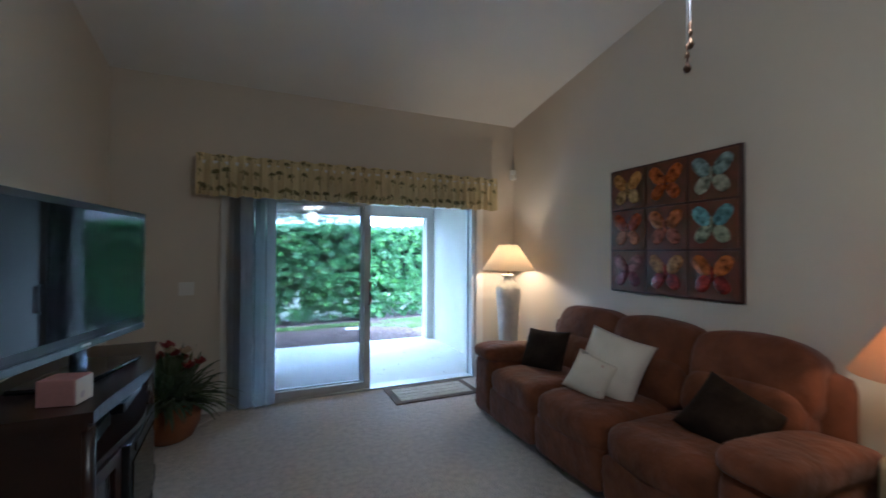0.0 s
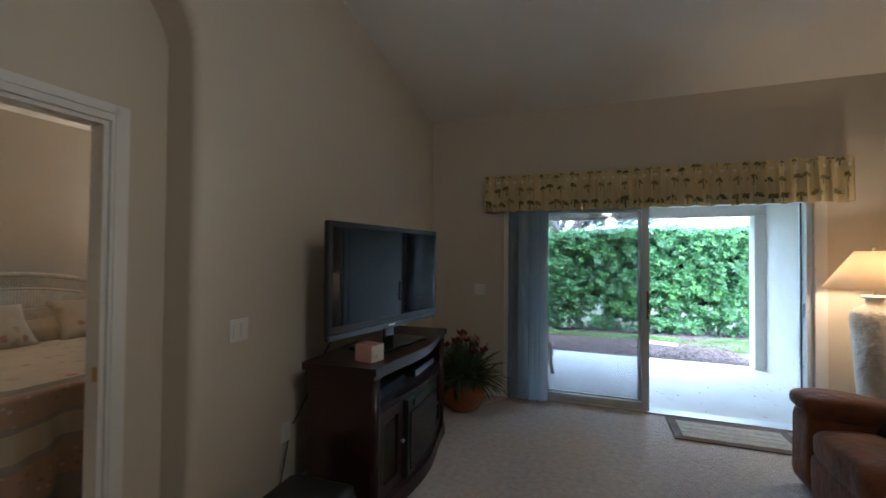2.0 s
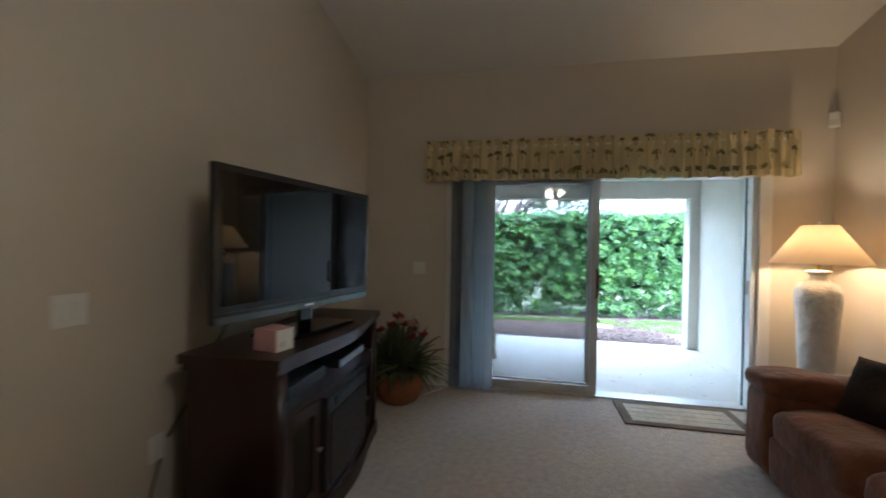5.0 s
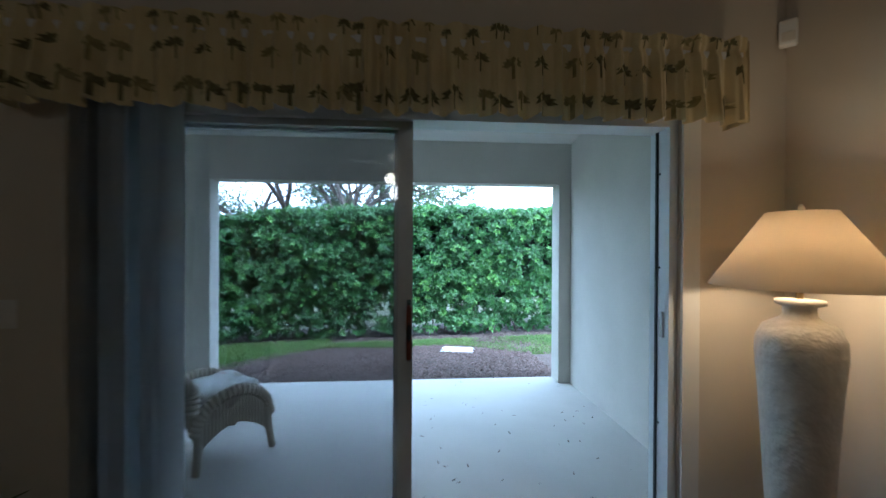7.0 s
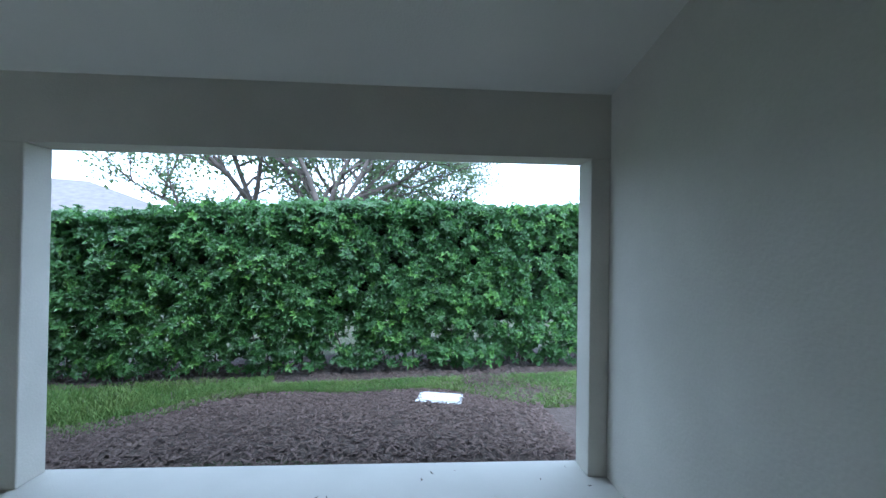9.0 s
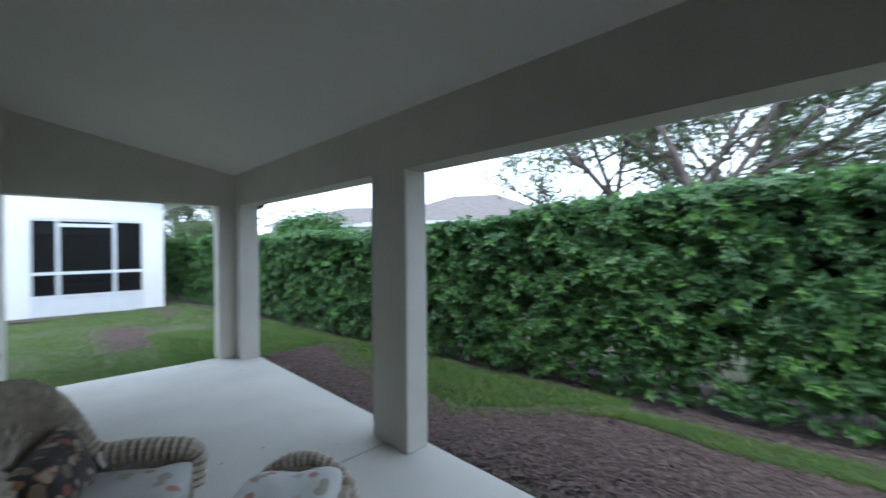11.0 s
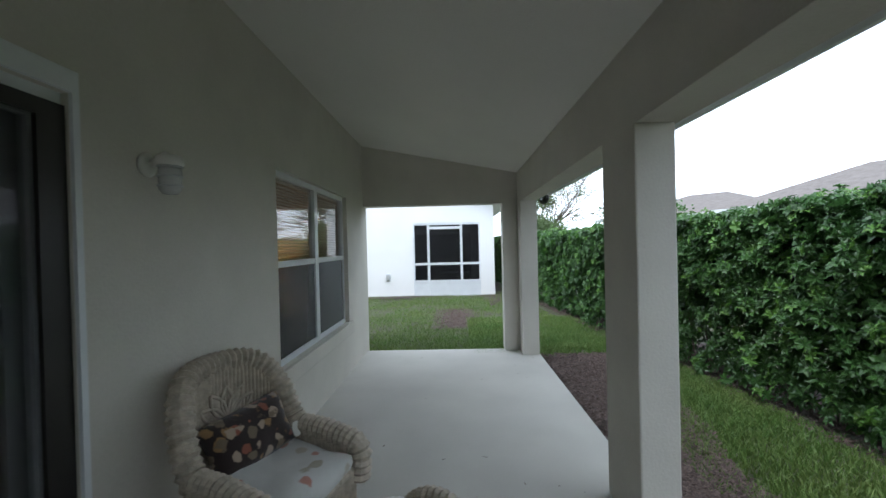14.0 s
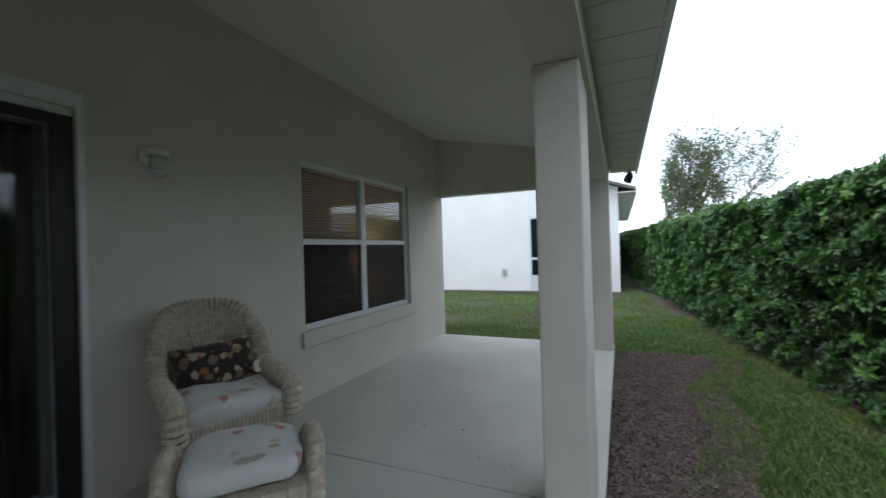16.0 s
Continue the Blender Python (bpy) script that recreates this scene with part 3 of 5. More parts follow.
def neighbour():
    h = thing("neighbour_house", pose(-11.0, 0, 0), "white stucco house with a screened porch", "house")
    part("wall", prism([(-8, -0.5), (4.5, -0.5), (4.5, 3.75), (-0.5, 5.5), (-8, 2.9)], "x", -0.2, 0), M_STUCCO_W, h)
    part("wall", prism([(6.57, -0.5), (7.0, -0.5), (7.0, 2.87), (6.57, 3.02)], "x", -0.2, 0), M_STUCCO_W, h)
    part("wall", prism([(4.5, 2.17), (6.57, 2.17), (6.57, 3.02), (4.5, 3.75)], "x", -0.2, 0), M_STUCCO_W, h)
    part("wall", box(-0.2, 4.5, -0.5, 0, 6.57, -0.1), M_STUCCO_W, h)
    part("wall", box(-14, 6.8, -0.5, -3.6, 7.0, 3.0), M_STUCCO_W, h)
    part("wall", box(-3.6, 6.8, -0.5, -0.2, 7.0, 3.0), M_STUCCO_W, h)
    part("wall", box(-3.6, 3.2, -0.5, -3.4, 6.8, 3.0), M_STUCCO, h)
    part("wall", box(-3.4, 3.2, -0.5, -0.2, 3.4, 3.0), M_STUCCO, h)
    part("porch_floor", box(-3.4, 3.4, -0.5, -0.2, 6.8, -0.2), M_CONC, h)
    part("porch_ceiling", box(-3.6, 3.2, 2.6, -0.2, 6.8, 2.75), M_PCEIL, h)
    part("glass_door", box(-3.39, 4.2, -0.2, -3.36, 6.4, 1.9), M_DARK, h)
    roof = part("roof", prism([(7.45, 2.72), (7.45, 2.8), (-0.5, 5.65), (-8.5, 2.8), (-8.5, 2.72), (-0.5, 5.52)], "x", -14, 0.32), M_ROOF, h)
    part("fascia", box(-14, 7.452, 2.64, 0.32, 7.48, 2.82), M_ALU, roof)
    part("soffit", box(-14, 7.0, 2.66, 0.32, 7.45, 2.69), M_PCEIL, roof)
    fr = part("screen_frame", box(-0.08, 4.5, 0.34, -0.02, 6.57, 0.4), M_ALU, h)
    for y, w in ((4.52, 0.04), (4.97, 0.07), (5.99, 0.07), (6.55, 0.04)):
        part("post", box(-0.09, y - w / 2, -0.1, -0.01, y + w / 2, 2.17), M_ALU, fr)
    part("rail", box(-0.085, 4.5, 0.87, -0.015, 6.57, 0.94), M_ALU, fr)
    part("rail", box(-0.085, 4.5, 2.11, -0.015, 6.57, 2.17), M_ALU, fr)
    part("door_rail", box(-0.095, 5.01, 1.98, -0.008, 5.95, 2.06), M_ALU, fr)
    part("kick_panel", box(-0.07, 4.5, -0.1, -0.03, 6.57, 0.34), M_ALU, h)
    for y0, y1 in ((4.54, 4.93), (5.01, 5.95), (6.03, 6.53)):
        for z0, z1 in ((0.4, 0.87), (0.94, 2.11)):
            p = part("screen", box(-0.052, y0, z0, -0.05, y1, z1), M_SCREEN, h)
    return h


neighbour()
grill = thing("patio_table", pose(-12.6, 5.7, -0.2), "dark table inside the screened porch", "table")
part("tabletop", box(-0.45, -0.6, 0.68, 0.45, 0.6, 0.73, bevel=0.01), M_BLACK, grill)
for sx in (-0.38, 0.38):
    for sy in (-0.52, 0.52):
        part("leg", tube([(sx, sy, 0), (sx, sy, 0.68)], 0.025), M_BLACK, grill)
grill = thing("barbecue_grill", pose(-13.6, 5.4, -0.2), "black barbecue grill with a domed lid", "grill")
part("cart", box(-0.25, -0.45, 0, 0.25, 0.45, 0.7, bevel=0.02), M_BLACK, grill)
part("lid", moved(puff(0.5, 0.85, 0.45, 0.4, 0.7), pose(0, 0, 0.85)), M_BLACK, grill, smooth=True)
ob = thing("utility_box", pose(-10.97, 3.7, 0.52), "small grey weatherproof outlet on the white wall", "outlet")
part("box", box(-0.03, -0.07, -0.11, 0.03, 0.07, 0.11, bevel=0.01), M_ALU, ob)
part("cover", box(0.03, -0.05, -0.08, 0.045, 0.05, 0.08, bevel=0.005), M_ALU_G, ob)
ob = thing("valve_cover", pose(2.2, 8.25, -0.1, 0, 0, -12), "flat white plastic valve box cover in the soil", "cover")
part("rim", box(-0.24, -0.15, -0.02, 0.24, 0.15, 0.035, bevel=0.02), M_ALU, ob)
part("lid", box(-0.2, -0.115, 0.03, 0.2, 0.115, 0.045, bevel=0.006), M_TRIM, ob)

# ---- porch fittings ----
def soffit_lines():
    bm = bmesh.new()
    for k in range(27):
        x = -4.7 + 0.305 * k
        box(x, 6.93, 2.236, x + 0.012, 7.235, 2.2395, bm)
    structure("trim_soffit", bm, M_PCEIL, "grooves between the soffit panels", "trim")


soffit_lines()


def window():
    x0, x1, z0, z1 = WIN
    w = tagged(new("window_1"), "white double window with closed mini blinds", "window", "", "structure")
    fr = bmesh.new()
    y0, y1, t = 4.375, 4.425, 0.05
    for a in ((x0, z0, x1, z0 + t), (x0, z1 - t, x1, z1), (x0, z0 + t, x0 + t, z1 - t), (x1 - t, z0 + t, x1, z1 - t)):
        box(a[0], y0, a[1], a[2], y1, a[3], fr)
    part("window_frame", fr, M_ALU, w)
    mx, mz = (x0 + x1) / 2, z0 + 0.52 * (z1 - z0)
    part("mullion", box(mx - 0.045, y0 - 0.004, z0 + t, mx + 0.045, y1 + 0.006, z1 - t), M_ALU, w)
    for a, b in ((x0 + t, mx - 0.045), (mx + 0.045, x1 - t)):
        part("meeting_rail", box(a, y0 + 0.003, mz - 0.025, b, y1 + 0.003, mz + 0.025), M_ALU, w)
        for c, d in ((z0 + t, mz - 0.025), (mz + 0.025, z1 - t)):
            p = part("pane", box(a, 4.398, c, b, 4.402, d), M_GLASS, w)
            p.visible_shadow = False
        p = part("insect_screen", box(a, 4.412, z0 + t, b, 4.4125, mz - 0.025), M_SCREEN, w)
    structure("sill_1", box(x0 - 0.1, 4.4755, z0 - 0.14, x1 + 0.06, 4.51, z0 - 0.002, bevel=0.008), M_STUCCO, "stucco sill band under the window", "sill")
    for a, b in ((x0 + 0.03, mx - 0.01), (mx + 0.01, x1 - 0.03)):
        bl = thing("mini_blind", pose((a + b) / 2, 4.345, 0), "cream horizontal mini blind behind the glass", "blind", "window blinds")
        part("head_rail", box(-(b - a) / 2, -0.02, z1 - 0.06, (b - a) / 2, 0.02, z1 - 0.02), M_TRIM, bl)
        n = 52
        first = part("slat", moved(box(-(b - a) / 2, -0.0125, -0.0006, (b - a) / 2, 0.0125, 0.0006), pose(0, 0, 0, 22)), M_TRIM, bl)
        first.location = (0, 0, z0 + 0.03)
        for k in range(1, n):
            again(first, bl, pose(0, 0, z0 + 0.03 + (z1 - z0 - 0.1) * k / n))


window()


def sconce():
    s = thing("wall_lantern", pose(-0.12, 4.475, 1.85) @ Matrix.Scale(0.82, 4), "white jelly-jar porch light on the stucco wall", "lamp")
    part("back_plate", moved(lathe([(0.001, 0), (0.06, 0), (0.065, 0.012), (0.045, 0.03), (0.001, 0.03)]), pose(0, 0, 0, -90)), M_TRIM, s, smooth=True)
    part("arm", tube([(0, 0.02, 0), (0, 0.07, 0.02), (0, 0.12, 0.055)], 0.02), M_TRIM, s, smooth=True)
    part("cap", moved(lathe([(0.03, 0.05), (0.062, 0.04), (0.068, 0.0), (0.06, -0.01)]), pose(0, 0.13, 0)), M_TRIM, s, smooth=True)
    part("jar", moved(lathe([(0.05, 0), (0.054, -0.03), (0.052, -0.12), (0.035, -0.145), (0.001, -0.15)]), pose(0, 0.13, -0.01)), mat("ribbed_glass", (0.6, 0.6, 0.58), 0.15, var=0.1), s, smooth=True)
    for z in (-0.02, -0.07, -0.12):
        part("ring", moved(lathe([(0.052, 0), (0.06, 0.003), (0.06, 0.009), (0.052, 0.012)]), pose(0, 0.13, z)), M_ALU_G, s)


sconce()
fl = thing("flood_light", pose(-4.6, 7.15, 2.24), "twin outdoor flood lights under the soffit", "lamp")
part("base", lathe([(0.05, -0.03), (0.05, 0)]), M_TRIM, fl)
for s in (-1, 1):
    part("head", moved(lathe([(0.02, 0.05), (0.045, 0.02), (0.055, -0.06), (0.05, -0.065), (0.001, -0.05)]), pose(s * 0.07, 0.02, -0.09, -25, s * 25)), M_BLACK, fl, smooth=True)
ob = thing("outlet", pose(-0.62, 4.476, 0.3), "covered outdoor outlet low on the stucco wall", "outlet")
part("cover", box(-0.04, 0, -0.06, 0.04, 0.035, 0.06, bevel=0.006), M_ALU_G, ob)


def blotches(name, base, spots, scale, size=0.35, rough=0.9):
    """Cloth printed with scattered motifs in several colours."""
    m = mat(name, base, rough, var=0.06, scale=8, bump=0.0015, bump_scale=180, sheen=0.3)
    n, l = m.node_tree.nodes, m.node_tree.links
    b = n["Principled BSDF"]
    under = b.inputs["Base Color"].links[0].from_socket
    tc = n.new("ShaderNodeTexCoord")
    for i, c in enumerate(spots):
        mp = n.new("ShaderNodeMapping")
        mp.inputs["Location"].default_value = (i * 3.7, i * 1.9, i * 2.3)
        vo = n.new("ShaderNodeTexVoronoi")
        vo.inputs["Scale"].default_value = scale
        no = n.new("ShaderNodeTexNoise")
        no.inputs["Scale"].default_value = scale * 2.2
        ad = n.new("ShaderNodeMath")
        ad.operation = "MULTIPLY_ADD"
        ad.inputs[1].default_value = 0.55
        rg = n.new("ShaderNodeMapRange")
        rg.inputs["From Min"].default_value, rg.inputs["From Max"].default_value = size + 0.05 + 0.22, size + 0.22
        mx = n.new("ShaderNodeMix")
        mx.data_type = "RGBA"
        l.new(tc.outputs["Object"], mp.inputs["Vector"])
        l.new(mp.outputs["Vector"], vo.inputs["Vector"])
        l.new(mp.outputs["Vector"], no.inputs["Vector"])
        l.new(no.outputs["Fac"], ad.inputs[0])
        l.new(vo.outputs["Distance"], ad.inputs[2])
        l.new(ad.outputs[0], rg.inputs["Value"])
        l.new(rg.outputs["Result"], mx.inputs["Factor"])
        l.new(under, mx.inputs["A"])
        mx.inputs["B"].default_value = (*c, 1)
        under = mx.outputs["Result"]
    l.new(under, b.inputs["Base Color"])
    return m


M_FLORAL = blotches("floral_seat_cloth", (0.68, 0.67, 0.64), [(0.52, 0.24, 0.18), (0.4, 0.36, 0.27), (0.52, 0.46, 0.38)], 6, 0.2)
M_DFLORAL = blotches("dark_floral_cloth", (0.03, 0.018, 0.016), [(0.3, 0.18, 0.08), (0.3, 0.1, 0.06), (0.44, 0.34, 0.25), (0.2, 0.15, 0.1)], 12, 0.33)


def ribbed_roll(points, r, pitch=0.034, n=12):
    """A wrapped wicker roll along points, with a ridge for every turn of cane."""
    pts = [Vector(p) for p in points]
    fine, run = [pts[0]], 0.0
    for a, b in zip(pts, pts[1:]):
        k = max(1, round((b - a).length / (pitch / 2)))
        fine.extend(a + (b - a) * (j + 1) / k for j in range(k))
    bm = tube(fine, r, n)
    bm.verts.ensure_lookup_table()
    for i, c in enumerate(fine):
        for v in bm.verts[i * n:(i + 1) * n]:
            v.co = c + (v.co - c) * (1.0 if i % 2 else 0.8)
    return bm


def wicker_wall(path, low, high, thick=0.025, rib=0.006, rows=10):
    """A woven wall along a path of plan points; low and high give its height there."""
    bm = bmesh.new()
    sides = []
    n = len(path)
    for s in (0, 1):
        cols = []
        for i, p in enumerate(path):
            a, b = path[max(i - 1, 0)], path[min(i + 1, n - 1)]
            d = Vector((b[1] - a[1], a[0] - b[0], 0)).normalized()
            off = (thick / 2 + (rib if i % 2 else 0)) * (1 if s else -1)
            cols.append([bm.verts.new((p[0] + d.x * off, p[1] + d.y * off, low(i / (n - 1)) + (high(i / (n - 1)) - low(i / (n - 1))) * k / rows)) for k in range(rows + 1)])
        sides.append(cols)
        for a, b in zip(cols, cols[1:]):
            for k in range(rows):
                q = (a[k], b[k], b[k + 1], a[k + 1])
                bm.faces.new(q if s else q[::-1])
    for i in range(n - 1):
        for k in (0, rows):
            bm.faces.new((sides[0][i][k], sides[0][i + 1][k], sides[1][i + 1][k], sides[1][i][k]))
    for i in (0, n - 1):
        for k in range(rows):
            bm.faces.new((sides[0][i][k], sides[1][i][k], sides[1][i][k + 1], sides[0][i][k + 1]))
    bmesh.ops.recalc_face_normals(bm, faces=bm.faces[:])
    return bm


def u_path(hw, front, back, n):
    """A U in plan, open towards +y."""
    out = []
    arm = front + back * 0.25
    for i in range(n):
        u = i / (n - 1)
        total = 2 * arm + math.pi * hw
        s = u * total
        if s < arm:
            out.append((hw, front - s))
        elif s > total - arm:
            out.append((-hw, front - (total - s)))
        else:
            a = (s - arm) / hw
            out.append((hw * math.cos(a), front - arm - back * 0.75 * math.sin(a) ** 0.8))
    return out


def wicker_chair(m):
    c = thing("wicker_armchair", m, "cream wicker armchair with a rounded high back", "armchair")
    path = u_path(0.27, 0.25, 0.31, 150)
    def top(u):
        d = abs(u - 0.5)
        return 0.605 + 0.37 * max(0.0, 1 - (d / 0.275) ** 3.4) ** 1.1 - 0.03 * max(0, d - 0.38) / 0.12
    part("woven_shell", wicker_wall(path, lambda u: 0.03, top, 0.025, 0.008), M_WICKER, c)
    line = [(p[0] * 1.06, p[1] * 1.04 - 0.015, top(i / 149) + 0.005) for i, p in enumerate(path)][::3]
    ends = lambda p: [(p[0], p[1] + 0.05, 0.40), (p[0], p[1] + 0.06, 0.52), (p[0], p[1] + 0.045, 0.565)]
    line = ends(line[0]) + line + ends(line[-1])[::-1]
    part("rolled_edge", ribbed_roll(line, 0.058), M_WICKER, c)
    skirt = [(-0.26 + 0.52 * i / 50, 0.26) for i in range(51)]
    part("front_skirt", wicker_wall(skirt, lambda u: 0.05, lambda u: 0.45, 0.025, 0.009), M_WICKER, c)
    part("skirt_rail", ribbed_roll([(-0.26, 0.265, 0.455), (0.26, 0.265, 0.455)], 0.02), M_WICKER, c)
    part("seat_frame", box(-0.26, -0.2, 0.40, 0.26, 0.25, 0.44), M_WICKER, c)
    for sx in (-0.25, 0.25):
        part("leg", tube([(sx, 0.25, 0), (sx, 0.25, 0.4)], 0.024), M_WICKER, c)
        part("leg", tube([(sx * 0.8, -0.2, 0), (sx * 0.8, -0.2, 0.4)], 0.024), M_WICKER, c)
    # fan of pointed loops set into the upper back
    for a in (-58, -30, 0, 30, 58):
        loop = [Vector((0.034 * math.sin(math.pi * k / 14) * (1 if k <= 14 else -1) * (0.6 + 0.4 * math.sin(math.pi * min(k, 28 - k) / 28)), 0, 0.165 * min(k, 28 - k) / 14)) for k in range(29)]
        loop = [Vector((abs(p.x) * (1 if k <= 14 else -1), 0, p.z)) for k, p in enumerate(loop)]
        turn = Matrix.Rotation(radians(a), 3, "Y")
        fan = [turn @ p for p in loop]
        part("fan_loop", tube([(p.x, -0.272 + 0.35 * p.x * p.x, 0.715 + p.z) for p in fan], 0.008, 6), M_WICKER, c, smooth=True)
        if a in (-30, 30):
            petal = moved(puff(0.05, 0.012, 0.14, 0.9, 0.9, 12), Matrix.Translation((0, -0.275, 0.715)) @ turn.to_4x4() @ pose(0, 0, 0.085))
            part("fan_petal", petal, M_WICKER, c, smooth=True)
    part("fan_rim", tube([(0.17 * math.sin(t), -0.272 + 0.35 * (0.17 * math.sin(t)) ** 2, 0.715 - 0.03 + 0.06 * abs(math.sin(t)) ** 2) for t in [-1.4 + 2.8 * k / 20 for k in range(21)]], 0.012, 8), M_WICKER, c, smooth=True)
    return c


CH = pose(-0.21, 4.94, -0.05, 0, 0, -22)
wicker_chair(CH)
sc = tagged(mesh_ob("seat_cushion", puff(0.50, 0.53, 0.13, 0.3, 0.5, 28, 0.03), M_FLORAL, True), "white floral seat cushion on the wicker armchair", "cushion", "porch cushions")
sc.matrix_world = CH @ pose(0, 0.03, 0.50)
dp = tagged(mesh_ob("throw_pillow", pillow(0.46, 0.28, 0.15, 16, 3), M_DFLORAL, True), "dark floral pillow resting in the wicker armchair", "pillow")
dp.matrix_world = CH @ pose(-0.02, -0.15, 0.655, 24, 4, 0)
tg = tagged(mesh_ob("price_tag", puff(0.05, 0.003, 0.075, 0.7, 0.7, 12), M_TRIM), "white paper tag hanging from the dark pillow", "tag")
tg.matrix_world = CH @ pose(-0.225, -0.06, 0.615, 18, 0, -5)


def ottoman(m):
    o = thing("wicker_ottoman", m, "cream wicker ottoman with rolled side handles", "ottoman")
    for s in (-1, 1):
        part("side_panel", wicker_wall([(s * 0.29, -0.25 + 0.5 * i / 40) for i in range(41)], lambda u: 0.13 + 0.1 * math.sin(u * math.pi), lambda u: 0.37 + 0.05 * math.sin(u * math.pi)), M_WICKER, o)
        part("end_panel", wicker_wall([(-0.29 + 0.58 * i / 50, s * 0.25) for i in range(51)], lambda u: 0.13 + 0.1 * math.sin(u * math.pi), lambda u: 0.34), M_WICKER, o)
        part("rolled_handle", ribbed_roll([(s * (0.30 + 0.03 * math.sin(math.pi * k / 16)), -0.29 + 0.58 * k / 16, 0.22 + 0.22 * math.sin(math.pi * k / 16) ** 0.45) for k in range(17)], 0.042), M_WICKER, o)
        for t in (-1, 1):
            part("leg", ribbed_roll([(s * 0.30, t * 0.26, 0.28), (s * 0.31, t * 0.27, 0.12), (s * 0.33, t * 0.29, 0.0)], 0.032), M_WICKER, o, smooth=True)
    part("seat_frame", box(-0.28, -0.24, 0.3, 0.28, 0.24, 0.34), M_WICKER, o)
    return o


OT = pose(0.14, 5.53, -0.05, 0, 0, -42) @ Matrix.Diagonal((0.88, 0.88, 1.08, 1))
ottoman(OT)
oc = tagged(mesh_ob("ottoman_cushion", puff(0.52, 0.49, 0.11, 0.3, 0.45, 28, 0.025, 4), M_FLORAL, True), "tufted white floral cushion on the wicker ottoman", "cushion", "porch cushions")
oc.matrix_world = OT @ pose(0, 0, 0.395)


def leaf_litter():
    v, f = [], []
    for _ in range(90):
        x, y = rng.uniform(-4, 3.1), rng.uniform(4.7, 6.85)
        if rng.random() < 0.6:
            x = rng.uniform(1.2, 3.1)
        a, l = rng.uniform(0, 6.28), rng.uniform(0.008, 0.026)
        d, e, b = Vector((math.cos(a), math.sin(a), 0)) * l, Vector((-math.sin(a), math.cos(a), 0)) * l * 0.25, len(v)
        c = Vector((x, y, -0.046))
        v.extend([c - d, c + e, c + d + Vector((0, 0, 0.006)), c - e])
        f.append((b, b + 1, b + 2, b + 3))
    tagged(raw("leaf_litter", v, f, M_CHIP), "dry brown leaf scraps on the porch slab", "leaves", "", "stuff")


leaf_litter()


# ---- sliding door ----
def slider():
    x0, x1, z0, z1 = SL
    d = tagged(new("door_1"), "white aluminium sliding glass door slid half open", "door", "", "structure")
    fr = bmesh.new()
    box(x0, 4.30, z1 - 0.075, x1, 4.45, z1, fr)
    box(x0, 4.30, z0, x0 + 0.04, 4.45, z1 - 0.075, fr)
    box(x1 - 0.04, 4.30, z0, x1, 4.45, z1 - 0.075, fr)
    part("door_frame", fr, M_ALU, d)
    part("track", box(x0 + 0.04, 4.30, 0.0, x1 - 0.04, 4.45, 0.018), M_ALU_G, d)
    part("weather_strip", box(x1 - 0.047, 4.385, 0.02, x1 - 0.0405, 4.40, z1 - 0.05), M_DARK, d)
    part("strike_plate", box(x1 - 0.05, 4.335, 0.97, x1 - 0.0405, 4.355, 1.09), M_ALU_G, d)
    def leaf(a, b, y, name):
        bm = bmesh.new()
        t = 0.065
        box(a, y - 0.018, 0.02, a + t, y + 0.018, 1.954, bm)
        box(b - t, y - 0.018, 0.02, b, y + 0.018, 1.954, bm)
        box(a + t, y - 0.016, 0.02, b - t, y + 0.016, 0.09, bm)
        box(a + t, y - 0.016, 1.925, b - t, y + 0.016, 1.954, bm)
        lf = part(name, bm, M_ALU_G, d)
        p = part("pane", box(a + t, y - 0.003, 0.09, b - t, y + 0.003, 1.925), M_GLASS, lf)
        p.visible_shadow = False
        return lf
    leaf(x0 + 0.042, 1.50, 4.425, "fixed_panel")
    p = part("screen_panel", box(x0 + 0.045, 4.4465, 0.02, 1.5, 4.447, 1.95), glass("door_screen_mesh", (0.84, 0.85, 0.86), 0.0, 1.0, 0.0), d)
    bronze = mat("dark_bronze_aluminium", (0.03, 0.027, 0.025), 0.4, 0.2, var=0.1)
    rim = bmesh.new()
    for a in ((x0 + 0.002, 0.02, x0 + 0.1, 1.985), (1.43, 0.02, 1.5, 1.985), (x0 + 0.1, 0.02, 1.43, 0.07), (x0 + 0.1, 1.93, 1.43, 1.985)):
        box(a[0], 4.4505, a[1], a[2], 4.466, a[3], rim)
    part("screen_frame", rim, bronze, d, "dark bronze screen door frame")
    s = leaf(x0 + 0.06, 1.52, 4.345, "sliding_panel")
    wood = mat("reddish_wood_handle", (0.22, 0.05, 0.025), 0.4, var=0.2)
    part("handle", tube([(1.505, 4.33, 0.89), (1.505, 4.285, 0.92), (1.505, 4.275, 1.02), (1.505, 4.285, 1.12), (1.505, 4.33, 1.15)], 0.012), M_BLACK, s, smooth=True)
    part("handle_grip", box(1.493, 4.268, 0.9, 1.517, 4.29, 1.14, bevel=0.008), wood, s, "reddish wooden grip")
    part("outer_pull", box(1.49, 4.365, 0.87, 1.52, 4.386, 1.16, bevel=0.008), wood, s, "reddish wooden pull")
    for z in (0.55, 1.3, 1.75):
        part("screw", moved(lathe([(0.001, 0), (0.006, 0), (0.006, 0.003), (0.001, 0.004)], 10), pose(x1 - 0.041, 4.37, z, 0, -90)), M_DARK, d)
    return d


